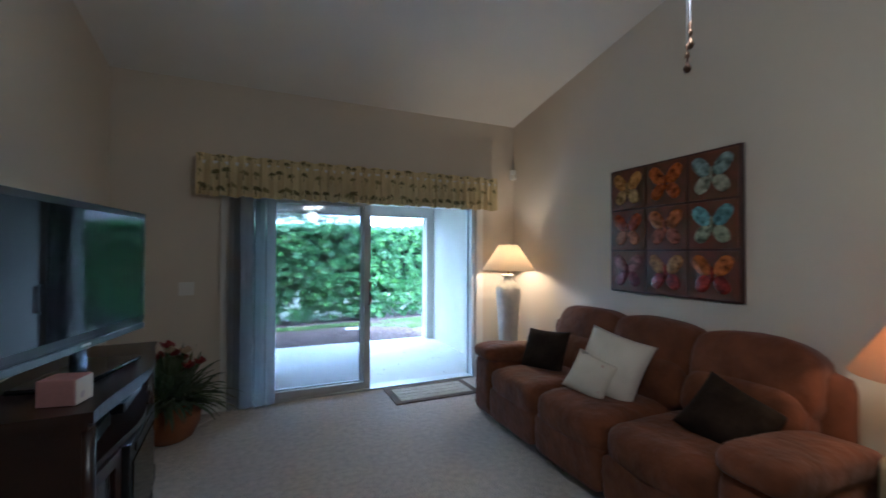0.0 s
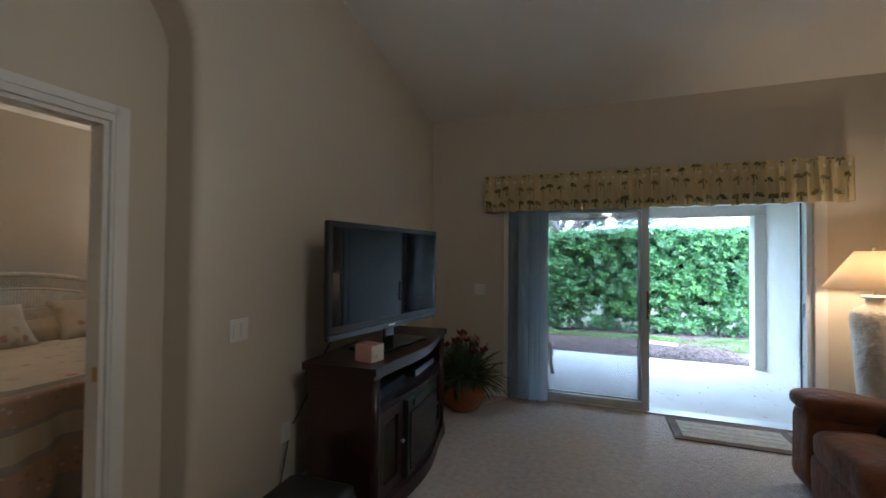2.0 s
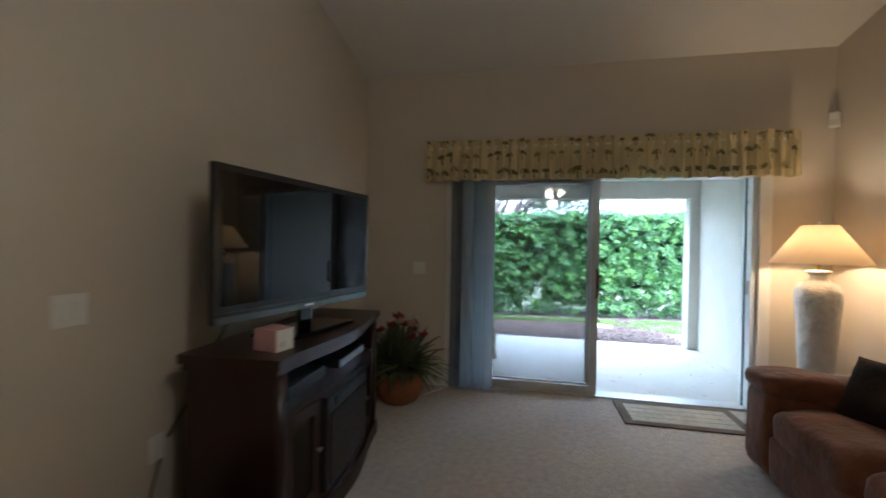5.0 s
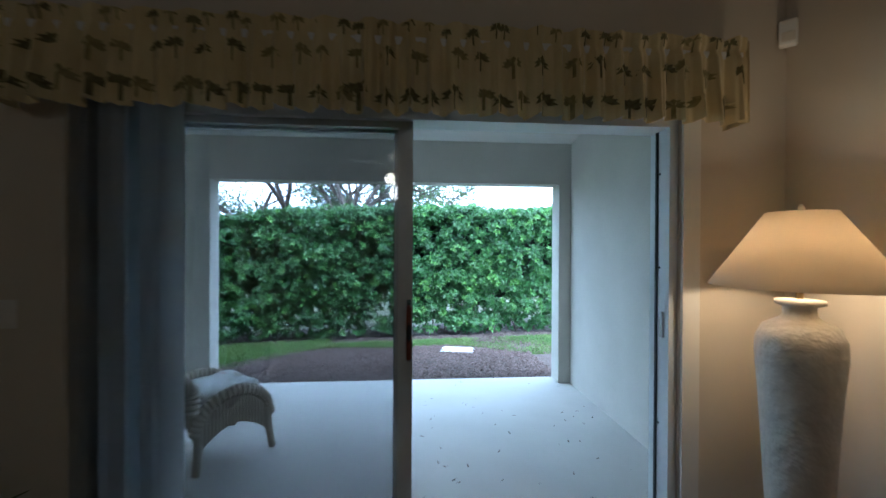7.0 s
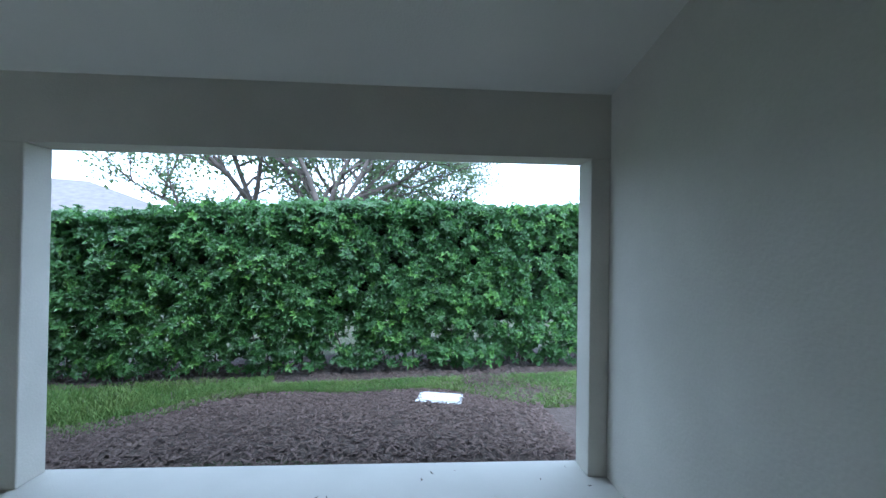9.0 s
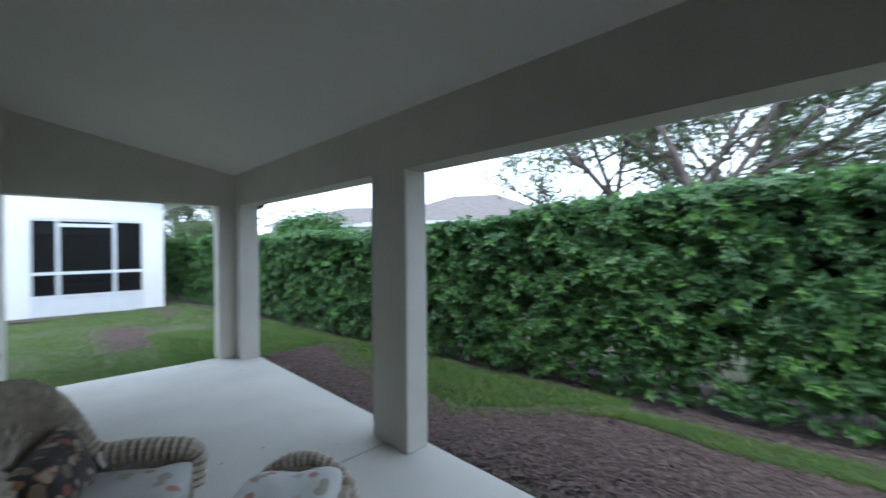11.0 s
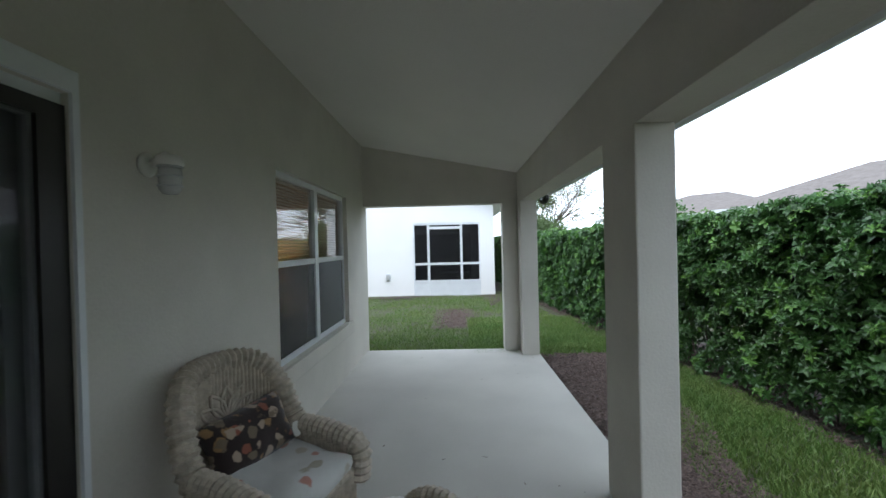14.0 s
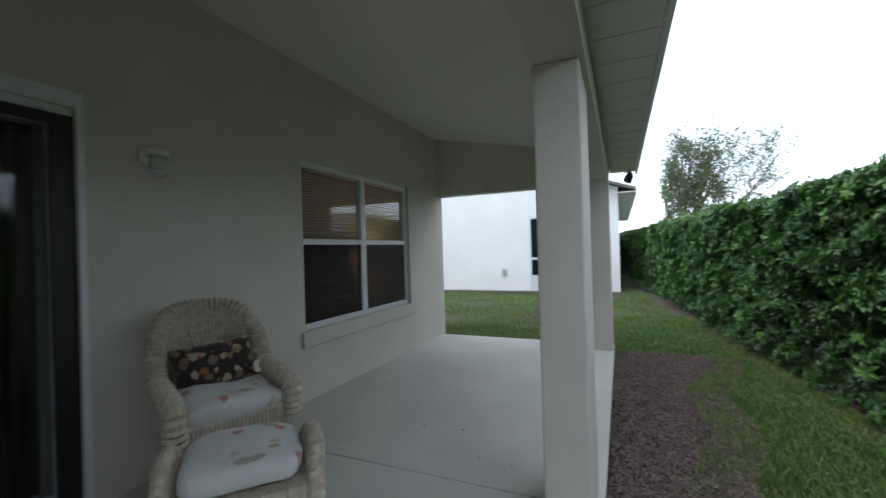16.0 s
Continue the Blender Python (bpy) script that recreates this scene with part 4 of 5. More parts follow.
slider()
bm = bmesh.new()
box(0.2, 4.476, -0.04, 0.223, 4.49, 2.1, bm)
box(0.188, 4.476, -0.04, 0.199, 4.482, 2.112, bm)
box(2.752, 4.476, -0.04, 2.775, 4.49, 2.1, bm)
box(2.776, 4.476, -0.04, 2.787, 4.482, 2.112, bm)
box(0.223, 4.476, 2.032, 2.752, 4.49, 2.1, bm)
box(0.199, 4.476, 2.101, 2.776, 4.482, 2.112, bm)
structure("trim_slider_outside", bm, M_ALU, "white flange round the sliding door outside", "trim")
bm = bmesh.new()
box(2.752, 4.262, 0.0, 2.835, 4.2785, 2.1, bm)
box(0.135, 4.268, 0.0, 0.223, 4.2785, 2.1, bm)
box(0.223, 4.268, 2.032, 2.752, 4.2785, 2.1, bm)
structure("trim_slider", bm, M_TRIM, "flat white casing round the sliding door", "trim")

# door casing of the bedroom and skirting boards
XD = XW - 0.192
def casing(y0, y1, top, w=0.09):
    bm = bmesh.new()
    for a, b in ((y0 - w, y0), (y1, y1 + w)):
        box(XD + 0.001, a, 0, XD + 0.02, b, top + w, bm)
        box(XD + 0.02, a + 0.012, 0, XD + 0.027, b - 0.03, top + w - 0.012, bm)
    box(XD + 0.001, y0, top, XD + 0.02, y1, top + w, bm)
    box(XD + 0.02, y0 - 0.02, top + 0.03, XD + 0.027, y1 + 0.02, top + w - 0.012, bm)
    structure("trim_doorway", bm, M_TRIM, "white moulded casing round the bedroom doorway", "trim")
    j = bmesh.new()
    box(XD - 0.086, y0, 0, XD + 0.0, y0 + 0.018, top, j)
    box(XD - 0.086, y1 - 0.018, 0, XD + 0.0, y1, top, j)
    box(XD - 0.086, y0 + 0.018, top - 0.018, XD + 0.0, y1 - 0.018, top, j)
    structure("trim_jamb", j, M_TRIM, "white door jamb with its stop", "trim")


casing(0.23, 1.115, 2.02, 0.07)
plate = structure("trim_strike", box(XD - 0.036, 1.0935, 0.94, XD - 0.006, 1.0968, 1.0), mat("brass", (0.55, 0.38, 0.14), 0.3, 0.9, var=0.1), "small brass strike plate in the door jamb", "trim")

def skirting(name, x0, y0, x1, y1):
    structure(name, box(x0, y0, 0, x1, y1, 0.1, bevel=0.004), M_TRIM, "white painted skirting board", "baseboard")


skirting("baseboard_1", XW, 1.40, XW + 0.014, 4.264)
skirting("baseboard_2", XW, 4.265, 0.133, 4.279)
skirting("baseboard_3", 2.837, 4.265, XE, 4.279)
skirting("baseboard_4", XE - 0.014, -2.9, XE, 4.264)
skirting("baseboard_5", XD, 1.175, XD + 0.014, 1.358)
skirting("baseboard_6", XD + 0.014, 1.3455, XW + 0.01, 1.3595)
skirting("baseboard_7", -3.95, -0.47, -3.936, 4.27)

# ---- window dressing ----
def valance():
    v = thing("valance", pose(0, 0, 0), "gathered cream valance printed with dark palm trees", "curtain")
    M_VAL = mat("cream_valance_cloth", (0.72, 0.6, 0.32), 0.9, var=0.1, scale=6, second=(0.6, 0.48, 0.24), bump=0.001, bump_scale=250, sheen=0.2, trans=0.12)
    M_PALM = mat("dark_print", (0.2, 0.175, 0.08), 0.9, var=0.2, scale=30)
    M_PALM2 = mat("olive_print", (0.36, 0.3, 0.13), 0.9, var=0.2, scale=30)
    x0, x1 = -0.05, 2.95
    r = np.random.default_rng(3)
    n, rows = 760, 12
    ph = np.cumsum(r.uniform(0.75, 1.25, n)) * 0.29
    def at(u, w):
        """u along the width, w from top to hem."""
        i = min(n - 1, int(u * (n - 1)))
        x = x0 + (x1 - x0) * u
        amp = (0.012 + 0.03 * w) * (0.7 + 0.5 * noise.noise((x * 2.5, 0, 0)))
        if w < 0.14:
            amp *= 0.8
        pinch = -0.012 * math.exp(-((w - 0.17) / 0.05) ** 2)
        y = 4.135 - amp * (math.sin(ph[i]) + 0.35 * math.sin(ph[i] * 2.3 + 1)) - pinch - 0.012 * w
        z = 2.295 - 0.365 * w + 0.008 * math.sin(ph[i] * 0.5) * (1 if w < 0.02 or w > 0.98 else 0) + 0.006 * noise.noise((x * 9, 0, 3))
        return Vector((x + 0.008 * math.cos(ph[i]) * w, y, z))
    vs, fs = [], []
    for i in range(n):
        for k in range(rows + 1):
            vs.append(at(i / (n - 1), k / rows))
    for i in range(n - 1):
        for k in range(rows):
            a = i * (rows + 1) + k
            fs.append((a, a + 1, a + rows + 2, a + rows + 1))
    cloth = raw("cloth", vs, fs, M_VAL, True)
    cloth.parent = v
    for x, s in ((x0, 1), (x1, -1)):
        vv = [(x, 4.13 + 0.14 * k / 8, z) for k in range(9) for z in (2.285, 1.935)]
        vv = [(p[0] + 0.006 * math.sin(i), p[1], p[2]) for i, p in enumerate(vv)]
        o = raw("return", vv, [(2 * k, 2 * k + 1, 2 * k + 3, 2 * k + 2) for k in range(8)], M_VAL, True)
        o.parent = v
    part("rod", box(x0 + 0.01, 4.15, 2.21, x1 - 0.01, 4.165, 2.24), M_TRIM, v)
    # palm prints lying on the cloth
    def motif(mat_, many):
        for cu, cw, s in many:
            pv, pf = [], []
            def tri(pts):
                b = len(pv)
                got = []
                for du, dw in pts:
                    u, w = cu + du / (x1 - x0), cw + dw / 0.365
                    if not (0.002 < u < 0.998 and 0.0 < w < 1):
                        return
                    got.append(at(u, w) + Vector((0, -0.0035, 0)))
                pv.extend(got)
                pf.append(tuple(range(b, b + len(got))))
            for j in range(3):
                tri([(a * s, (b + 0.014 * j) * s) for a, b in ((-0.003, 0.0), (0.003, 0.0), (0.003, 0.014), (-0.003, 0.014))])
            for a in (-160, -125, -90, -55, -20, 10, 170):
                c, q = math.cos(radians(a)), math.sin(radians(a))
                L = 0.028
                mid = [(0, 0), (c * L * 0.5 - q * 0.007, q * L * 0.5 + c * 0.007), (c * L, q * L + 0.006), (c * L * 0.5 + q * 0.007, q * L * 0.5 - c * 0.007)]
                tri([(p * s, t * s) for p, t in mid])
            if pf:
                o = raw("palm_print", pv, pf, mat_)
                o.parent = v
    band = []
    for w, step, size in ((0.05, 0.075, 1.0), (0.4, 0.095, 1.35), (0.82, 0.085, 1.5)):
        k = 0.01
        while k < 0.99:
            band.append((k + r.normal(0, 0.004), w + r.normal(0, 0.03), size * r.uniform(0.8, 1.2)))
            k += step / 2.93 * r.uniform(0.7, 1.5)
    r.shuffle(band)
    motif(M_PALM, band[:len(band) * 3 // 5])
    motif(M_PALM2, band[len(band) * 3 // 5:])


valance()


def vertical_blinds():
    b = thing("vertical_blinds", pose(0, 0, 0), "grey-white vertical blind slats drawn aside in a stack", "blind")
    M_V = mat("vinyl_vane", (0.74, 0.76, 0.78), 0.5, var=0.06, scale=4, trans=0.55)
    part("head_rail", box(0.2, 4.19, 1.985, 2.7, 4.235, 2.025), M_ALU, b)
    bm = bmesh.new()
    n = 8
    f = [[bm.verts.new((-0.044 + 0.088 * i / n, 0.007 * math.sin(math.pi * i / n), z)) for z in (0.02, 1.98)] for i in range(n + 1)]
    for a, c in zip(f, f[1:]):
        bm.faces.new((a[0], c[0], c[1], a[1]))
    for fc in bm.faces:
        fc.smooth = True
    bmesh.ops.solidify(bm, geom=bm.faces[:], thickness=0.0012)
    first = part("vane", bm, M_V, b)
    r = np.random.default_rng(2)
    spots = [0.225 + 0.037 * k for k in range(10)]
    first.matrix_local = pose(spots[0], 4.212, 0, 0, 0, 60)
    for k, x in enumerate(spots[1:]):
        again(first, b, pose(x, 4.212, 0, 0, 0, 66 + r.normal(0, 13) - (34 if k % 3 == 2 else 0)))
    part("wand", tube([(0.13, 4.24, 1.9), (0.13, 4.245, 0.75)], 0.005), M_WHITEF, b)


vertical_blinds()

# ---- switches and small wall fittings ----
def switch_plate(m, gangs, label):
    s = thing("light_switch", m, label, "switch")
    w = 0.025 + 0.046 * gangs
    part("plate", box(-w / 2, -0.006, -0.058, w / 2, 0, 0.058, bevel=0.002), M_TRIM, s)
    for k in range(gangs):
        x = (k - (gangs - 1) / 2) * 0.046
        part("rocker", moved(box(x - 0.016, -0.011, -0.033, x + 0.016, -0.005, 0.033, bevel=0.002), pose(0, 0, 0, 0)), M_TRIM, s)
    return s


switch_plate(pose(XW, 1.615, 1.08, 0, 0, 90), 2, "white double rocker switch plate on the beige wall")
switch_plate(pose(-0.13, YN, 1.115, 0, 0, 0), 2, "white double switch plate beside the curtain")
ob = thing("wall_outlet", pose(XW, 1.97, 0.42, 0, 0, 90), "white wall outlet low behind the media cabinet", "outlet")
part("plate", box(-0.036, -0.006, -0.058, 0.036, 0, 0.058, bevel=0.002), M_TRIM, ob)
part("socket", box(-0.017, -0.009, -0.04, 0.017, -0.005, 0.04, bevel=0.002), M_TRIM, ob)
ob = thing("motion_detector", pose(XE, 4.21, 2.38, 0, 0, 0), "white corner motion sensor near the ceiling", "sensor")
part("housing", moved(box(-0.035, -0.025, -0.06, 0.035, 0.025, 0.06, bevel=0.012), pose(-0.04, 0.02, 0, 0, 0, -45)), M_TRIM, ob)
part("lens", moved(box(-0.025, -0.028, -0.045, 0.025, -0.02, 0.0, bevel=0.004), pose(-0.04, 0.02, 0, 0, 0, -45)), M_WHITEF, ob)

# ---- media cabinet and television ----
ST = pose(-0.31, 2.555, 0, 0, 0, 3)


def bowed(x0, y0, y1, z0, z1, bow, bm=None, out=0.0):
    """A slab in plan with a serpentine front towards +x."""
    n = 24
    pts = [(x0, y0), (x0, y1)]
    for k in range(n + 1):
        u = k / n
        y = y1 + (y0 - y1) * u
        pts.append((0.19 + out + bow * (0.5 - 0.5 * math.cos(2 * math.pi * u)) - 0.0, y))
    p = prism(pts[::-1], "z", z0, z1)
    return p if bm is None else join(bm, p)


def media_cabinet(m):
    c = thing("media_cabinet", m, "dark cherry media cabinet with a bowed front", "cabinet")
    L = 0.62
    top = part("top", bowed(-0.24, -L - 0.03, L + 0.03, 0.825, 0.865, 0.07, out=0.03), M_WOOD, c)
    part("top_moulding", bowed(-0.23, -L - 0.015, L + 0.015, 0.795, 0.825, 0.07, out=0.012), M_WOOD, top)
    part("side_panel", box(-0.22, -L, 0.09, 0.18, -L + 0.03, 0.795), M_WOOD, c)
    part("side_panel", box(-0.22, L - 0.03, 0.09, 0.18, L, 0.795), M_WOOD, c)
    part("back_panel", box(-0.22, -L + 0.03, 0.09, -0.205, L - 0.03, 0.795), M_BLACK, c)
    part("shelf", bowed(-0.2, -L + 0.03, L - 0.03, 0.585, 0.615, 0.07, out=-0.005), M_WOOD, c)
    part("bottom", bowed(-0.2, -L + 0.03, L - 0.03, 0.09, 0.12, 0.07, out=-0.005), M_WOOD, c)
    part("plinth", bowed(-0.23, -L - 0.02, L + 0.02, 0.0, 0.09, 0.07, out=0.025), M_WOOD, c)
    front = lambda y: 0.185 + 0.07 * (0.5 - 0.5 * math.cos(2 * math.pi * (y + L) / (2 * L)))
    for y in (-L + 0.03, L - 0.03):
        part("corner_post", tube([(0.185, y, 0.09), (0.185, y, 0.795)], 0.03, 12), M_WOOD, c, smooth=True)
    fs = lambda y0, y1: pose(front((y0 + y1) / 2), (y0 + y1) / 2, 0, 0, 0, -math.degrees(math.atan2(front(y1) - front(y0), y1 - y0)))
    for y0, y1 in ((-L + 0.06, -0.295), (0.295, L - 0.06)):
        bm, w = bmesh.new(), (y1 - y0) / 2
        t = 0.055
        box(-0.012, -w, 0.12, 0.012, -w + t, 0.585, bm)
        box(-0.012, w - t, 0.12, 0.012, w, 0.585, bm)
        box(-0.012, -w + t, 0.12, 0.012, w - t, 0.175, bm)
        box(-0.012, -w + t, 0.53, 0.012, w - t, 0.585, bm)
        door = part("door", moved(bm, fs(y0, y1)), M_WOOD, c)
        part("glass", moved(box(-0.003, -w + t, 0.175, 0.003, w - t, 0.53), fs(y0, y1)), M_GLASS, door)
        side = w - 0.03 if y0 < 0 else -w + 0.03
        part("knob", moved(lathe([(0.004, 0), (0.005, 0.012), (0.012, 0.018), (0.012, 0.024), (0.001, 0.028)], 16), fs(y0, y1) @ pose(0.012, side, 0.36, 0, 90)), M_SILVER, door, smooth=True)
    fire = part("fireplace_insert", box(0.17, -0.285, 0.12, front(0) + 0.004, 0.285, 0.585, bevel=0.006), M_BLACK, c, "black electric fireplace insert")
    part("glass_front", box(front(0) + 0.005, -0.25, 0.15, front(0) + 0.011, 0.25, 0.5), M_TVGLASS, fire)
    part("control_strip", box(front(0) + 0.005, -0.2, 0.525, front(0) + 0.012, 0.2, 0.565), M_BLACK, fire)
    for k in range(8):
        part("louvre", box(front(0) + 0.002, -0.26, 0.13 + 0.0 + 0.002 * k, front(0) + 0.0045, 0.26, 0.1312 + 0.002 * k), M_BLACK, fire)
    return c


media_cabinet(ST)
ob = thing("disc_player", ST @ pose(0, 0.28, 0.615), "slim silver-black disc player on the cabinet shelf", "player")
part("case", box(-0.12, -0.2, 0, 0.16, 0.2, 0.05, bevel=0.004), M_BLACK, ob)
part("front", box(0.16, -0.195, 0.006, 0.166, 0.195, 0.046), M_SILVER, ob)
ob = thing("cable_box", ST @ pose(0, -0.25, 0.615), "black cable box on the cabinet shelf", "player")
part("case", box(-0.12, -0.19, 0, 0.14, 0.19, 0.06, bevel=0.004), M_BLACK, ob)
ob = tagged(mesh_ob("white_box", box(-0.05, -0.05, 0, 0.05, 0.05, 0.14, bevel=0.004), M_TRIM), "small white box behind the glass cabinet door", "box")
ob.matrix_world = ST @ pose(0.02, -0.44, 0.12)


def television(m):
    t = thing("television", m, "large flat black television on its pedestal", "television")
    w = 0.585
    part("case", box(-0.035, -w, 0.115, 0.0, w, 0.80, bevel=0.012), M_BLACK, t)
    part("back_cover", box(-0.07, -w + 0.12, 0.18, -0.03, w - 0.12, 0.7, bevel=0.015), M_BLACK, t)
    part("bezel", box(-0.002, -w + 0.004, 0.165, 0.004, w - 0.004, 0.796, bevel=0.002), M_BLACK, t)
    part("screen", box(0.0042, -w + 0.035, 0.195, 0.006, w - 0.035, 0.765), M_TVGLASS, t)
    part("speaker_strip", box(-0.002, -w + 0.01, 0.118, 0.008, w - 0.01, 0.15, bevel=0.003), mat("gunmetal", (0.12, 0.14, 0.15), 0.3, 0.6, var=0.05), t, "silver strip under the screen")
    part("badge", box(0.008, -0.035, 0.132, 0.0095, 0.035, 0.143), M_ALU, t)
    part("neck", box(-0.035, -0.05, 0.02, -0.01, 0.05, 0.16, bevel=0.006), M_TVGLASS, t)
    part("foot", box(-0.13, -0.27, 0.0, 0.12, 0.27, 0.02, bevel=0.008), M_TVGLASS, t)
    return t


television(pose(-0.265, 2.485, 0.866, 0, 0, -9.7))
ob = thing("tissue_box", ST @ pose(0.1, -0.49, 0.866, 0, 0, -14) @ Matrix.Scale(0.88, 4), "pink and white cardboard tissue box", "box")
part("carton", box(-0.075, -0.06, 0, 0.065, 0.06, 0.11, bevel=0.004), mat("pink_card", (0.5, 0.27, 0.27), 0.6, var=0.1), ob)
part("end_label", box(0.066, -0.057, 0.003, 0.068, 0.057, 0.107), blotches("printed_card", (0.66, 0.62, 0.55), [(0.45, 0.4, 0.42)], 14, 0.25), ob, "white printed end")

sub = thing("subwoofer", pose(-0.255, 1.6, 0, 0, 0, 3), "black subwoofer with rounded edges on the carpet", "speaker")
part("cabinet", box(-0.19, -0.17, 0.015, 0.19, 0.17, 0.345, bevel=0.04), mat("black_ash", (0.012, 0.012, 0.012), 0.55, var=0.15, bump=0.0006, bump_scale=150), sub, smooth=True)
part("grille", box(0.19, -0.14, 0.05, 0.2, 0.14, 0.3, bevel=0.004), M_BLACK, sub)
for sx in (-0.14, 0.14):
    for sy in (-0.12, 0.12):
        part("foot", moved(lathe([(0.018, 0), (0.018, 0.016)], 12), pose(sx, sy, 0)), M_BLACK, sub)
cable = tagged(mesh_ob("cable", tube([(-0.66, 1.96, 0.38), (-0.62, 1.86, 0.2), (-0.58, 1.62, 0.03), (-0.6, 1.48, 0.012), (-0.52, 1.42, 0.012), (-0.5, 1.5, 0.06), (-0.45, 1.52, 0.1)], 0.004), M_BLACK, True), "loose black power cable beside the subwoofer", "cable")
cable2 = tagged(mesh_ob("cord", tube([(-0.02, 3.95, 0.006), (0.05, 4.05, 0.006), (0.1, 4.12, 0.006), (0.2, 4.23, 0.02)], 0.005), M_WHITEF, True), "thin white cord lying on the carpet", "cable")
cable3 = tagged(mesh_ob("cord", tube([(-0.42, 2.27, 1.05), (-0.55, 2.24, 0.95), (-0.6, 2.18, 0.8), (-0.63, 2.08, 0.6), (-0.66, 2.0, 0.46)], 0.005), M_BLACK, True), "thin black television cord hanging to the outlet", "cable")

# ---- potted plant ----
def pot_plant(m):
    p = thing("potted_plant", m, "terracotta pot of green leaves and dark red flowers", "plant")
    part("pot", lathe([(0.11, 0), (0.16, 0.03), (0.205, 0.12), (0.21, 0.19), (0.185, 0.25), (0.175, 0.275), (0.185, 0.285), (0.17, 0.285), (0.16, 0.25), (0.001, 0.245)], 40), mat("terracotta", (0.34, 0.12, 0.04), 0.6, var=0.15, scale=6), p, smooth=True)
    r = np.random.default_rng(11)
    v, f = [], []
    for k in range(520):
        a, el = r.uniform(0, 6.28), r.uniform(0.15, 1.35)
        d = Vector((math.cos(a) * math.cos(el), math.sin(a) * math.cos(el), math.sin(el)))
        L = r.uniform(0.22, 0.5)
        s = Vector((-math.sin(a), math.cos(a), 0)) * r.uniform(0.009, 0.018)
        base = Vector((r.normal(0, 0.05), r.normal(0, 0.05), 0.27))
        pts = [base + d * L * t + Vector((0, 0, -0.28 * L * t * t * t * (1.6 - el))) for t in (0, 0.3, 0.6, 0.85, 1)]
        b = len(v)
        for t, q in zip((0.4, 1, 1, 0.7, 0.05), pts):
            v.extend([q - s * t, q + Vector((0, 0, -0.004)), q + s * t])
        for i in range(4):
            o = b + 3 * i
            f.extend([(o, o + 1, o + 4, o + 3), (o + 1, o + 2, o + 5, o + 4)])
    o = raw("leaves", v, f, mat("dark_leaf", (0.05, 0.085, 0.035), 0.45, var=0.2, second=(0.13, 0.15, 0.08), island=0.6))
    o.parent = p
    red, cream = mat("dark_red_petal", (0.24, 0.02, 0.022), 0.6, var=0.2), mat("cream_petal", (0.45, 0.33, 0.2), 0.6, var=0.2)
    for k in range(13):
        a, rr = r.uniform(0, 6.28), r.uniform(0.03, 0.26)
        c = Vector((rr * math.cos(a), rr * math.sin(a), 0.72 - rr * 0.65 + r.uniform(-0.03, 0.05)))
        bm = bmesh.new()
        for j in range(9):
            an = 6.283 * j / 9
            join(bm, puff(0.05, 0.03, 0.012, 0.9, 0.9, 8), pose(c.x + 0.026 * math.cos(an), c.y + 0.026 * math.sin(an), c.z + 0.008 * (j % 3), 0, -30 - 12 * (j % 3), math.degrees(an)))
        join(bm, puff(0.03, 0.03, 0.04, 0.9, 0.9, 8), pose(*c))
        part("flower", bm, cream if k in (4, 8) else red, p, smooth=True)
        part("stalk", tube([(0, 0, 0.26), (c.x * 0.5, c.y * 0.5, 0.26 + (c.z - 0.26) * 0.6), c], 0.004, 5), M_LEAF, p)


pot_plant(pose(-0.16, 3.8, 0))

# ---- sofa ----
def sofa(m):
    s = thing("reclining_sofa", m, "brown microfibre three-seat reclining sofa", "sofa")
    # local: x to the back (+), y along
    part("base", box(-0.4, -1.13, 0.03, 0.42, 1.13, 0.3, bevel=0.03), M_SOFA, s)
    seats = (-0.62, 0.0, 0.62)
    for i, y in enumerate(seats):
        part("footrest_panel", moved(puff(0.14, 0.615, 0.27, 0.25, 0.3, 24, 0.006, i), pose(-0.43, y, 0.185)), M_SOFA, s, smooth=True)
        part("seat_cushion", moved(puff(0.72, 0.63, 0.26, 0.32, 0.5, 32, 0.014, i + 5), pose(-0.15, y, 0.365)), M_SOFA, s, smooth=True)
        part("lumbar_cushion", moved(puff(0.3, 0.62, 0.34, 0.3, 0.6, 28, 0.012, i + 9), pose(0.23, y - 0.05, 0.57, 0, 14)), M_SOFA, s, smooth=True)
        part("back_cushion", moved(puff(0.3, 0.65, 0.46, 0.36, 0.6, 28, 0.016, i + 13), pose(0.32, y - 0.05, 0.755, 0, 12)), M_SOFA, s, smooth=True)
    part("back_frame", box(0.29, -1.08, 0.06, 0.47, 1.08, 0.84, bevel=0.08), M_SOFA, s, smooth=True)
    for i, y in enumerate((-1.075, 1.075)):
        arm = part("armrest", moved(puff(0.86, 0.27, 0.55, 0.22, 0.3, 28, 0.006, i), pose(-0.06, y, 0.285)), M_SOFA, s, smooth=True)
        part("arm_pad", moved(puff(0.8, 0.31, 0.18, 0.35, 0.65, 28, 0.012, i + 3), pose(-0.11, y, 0.535, 0, 5)), M_SOFA, arm, smooth=True)
    for y in (-1.0, 1.0):
        for x in (-0.3, 0.36):
            part("foot", box(x - 0.03, y - 0.03, 0, x + 0.03, y + 0.03, 0.04), M_BLACK, s)
    return s


SO = pose(2.735, 2.17, 0)
sofa(SO)
def cushion(name, w, h, t, m, material, label, seed):
    o = tagged(mesh_ob(name, pillow(w, h, t, 18, seed), material, True), label, "pillow", "sofa pillows")
    o.matrix_world = SO @ m
    return o


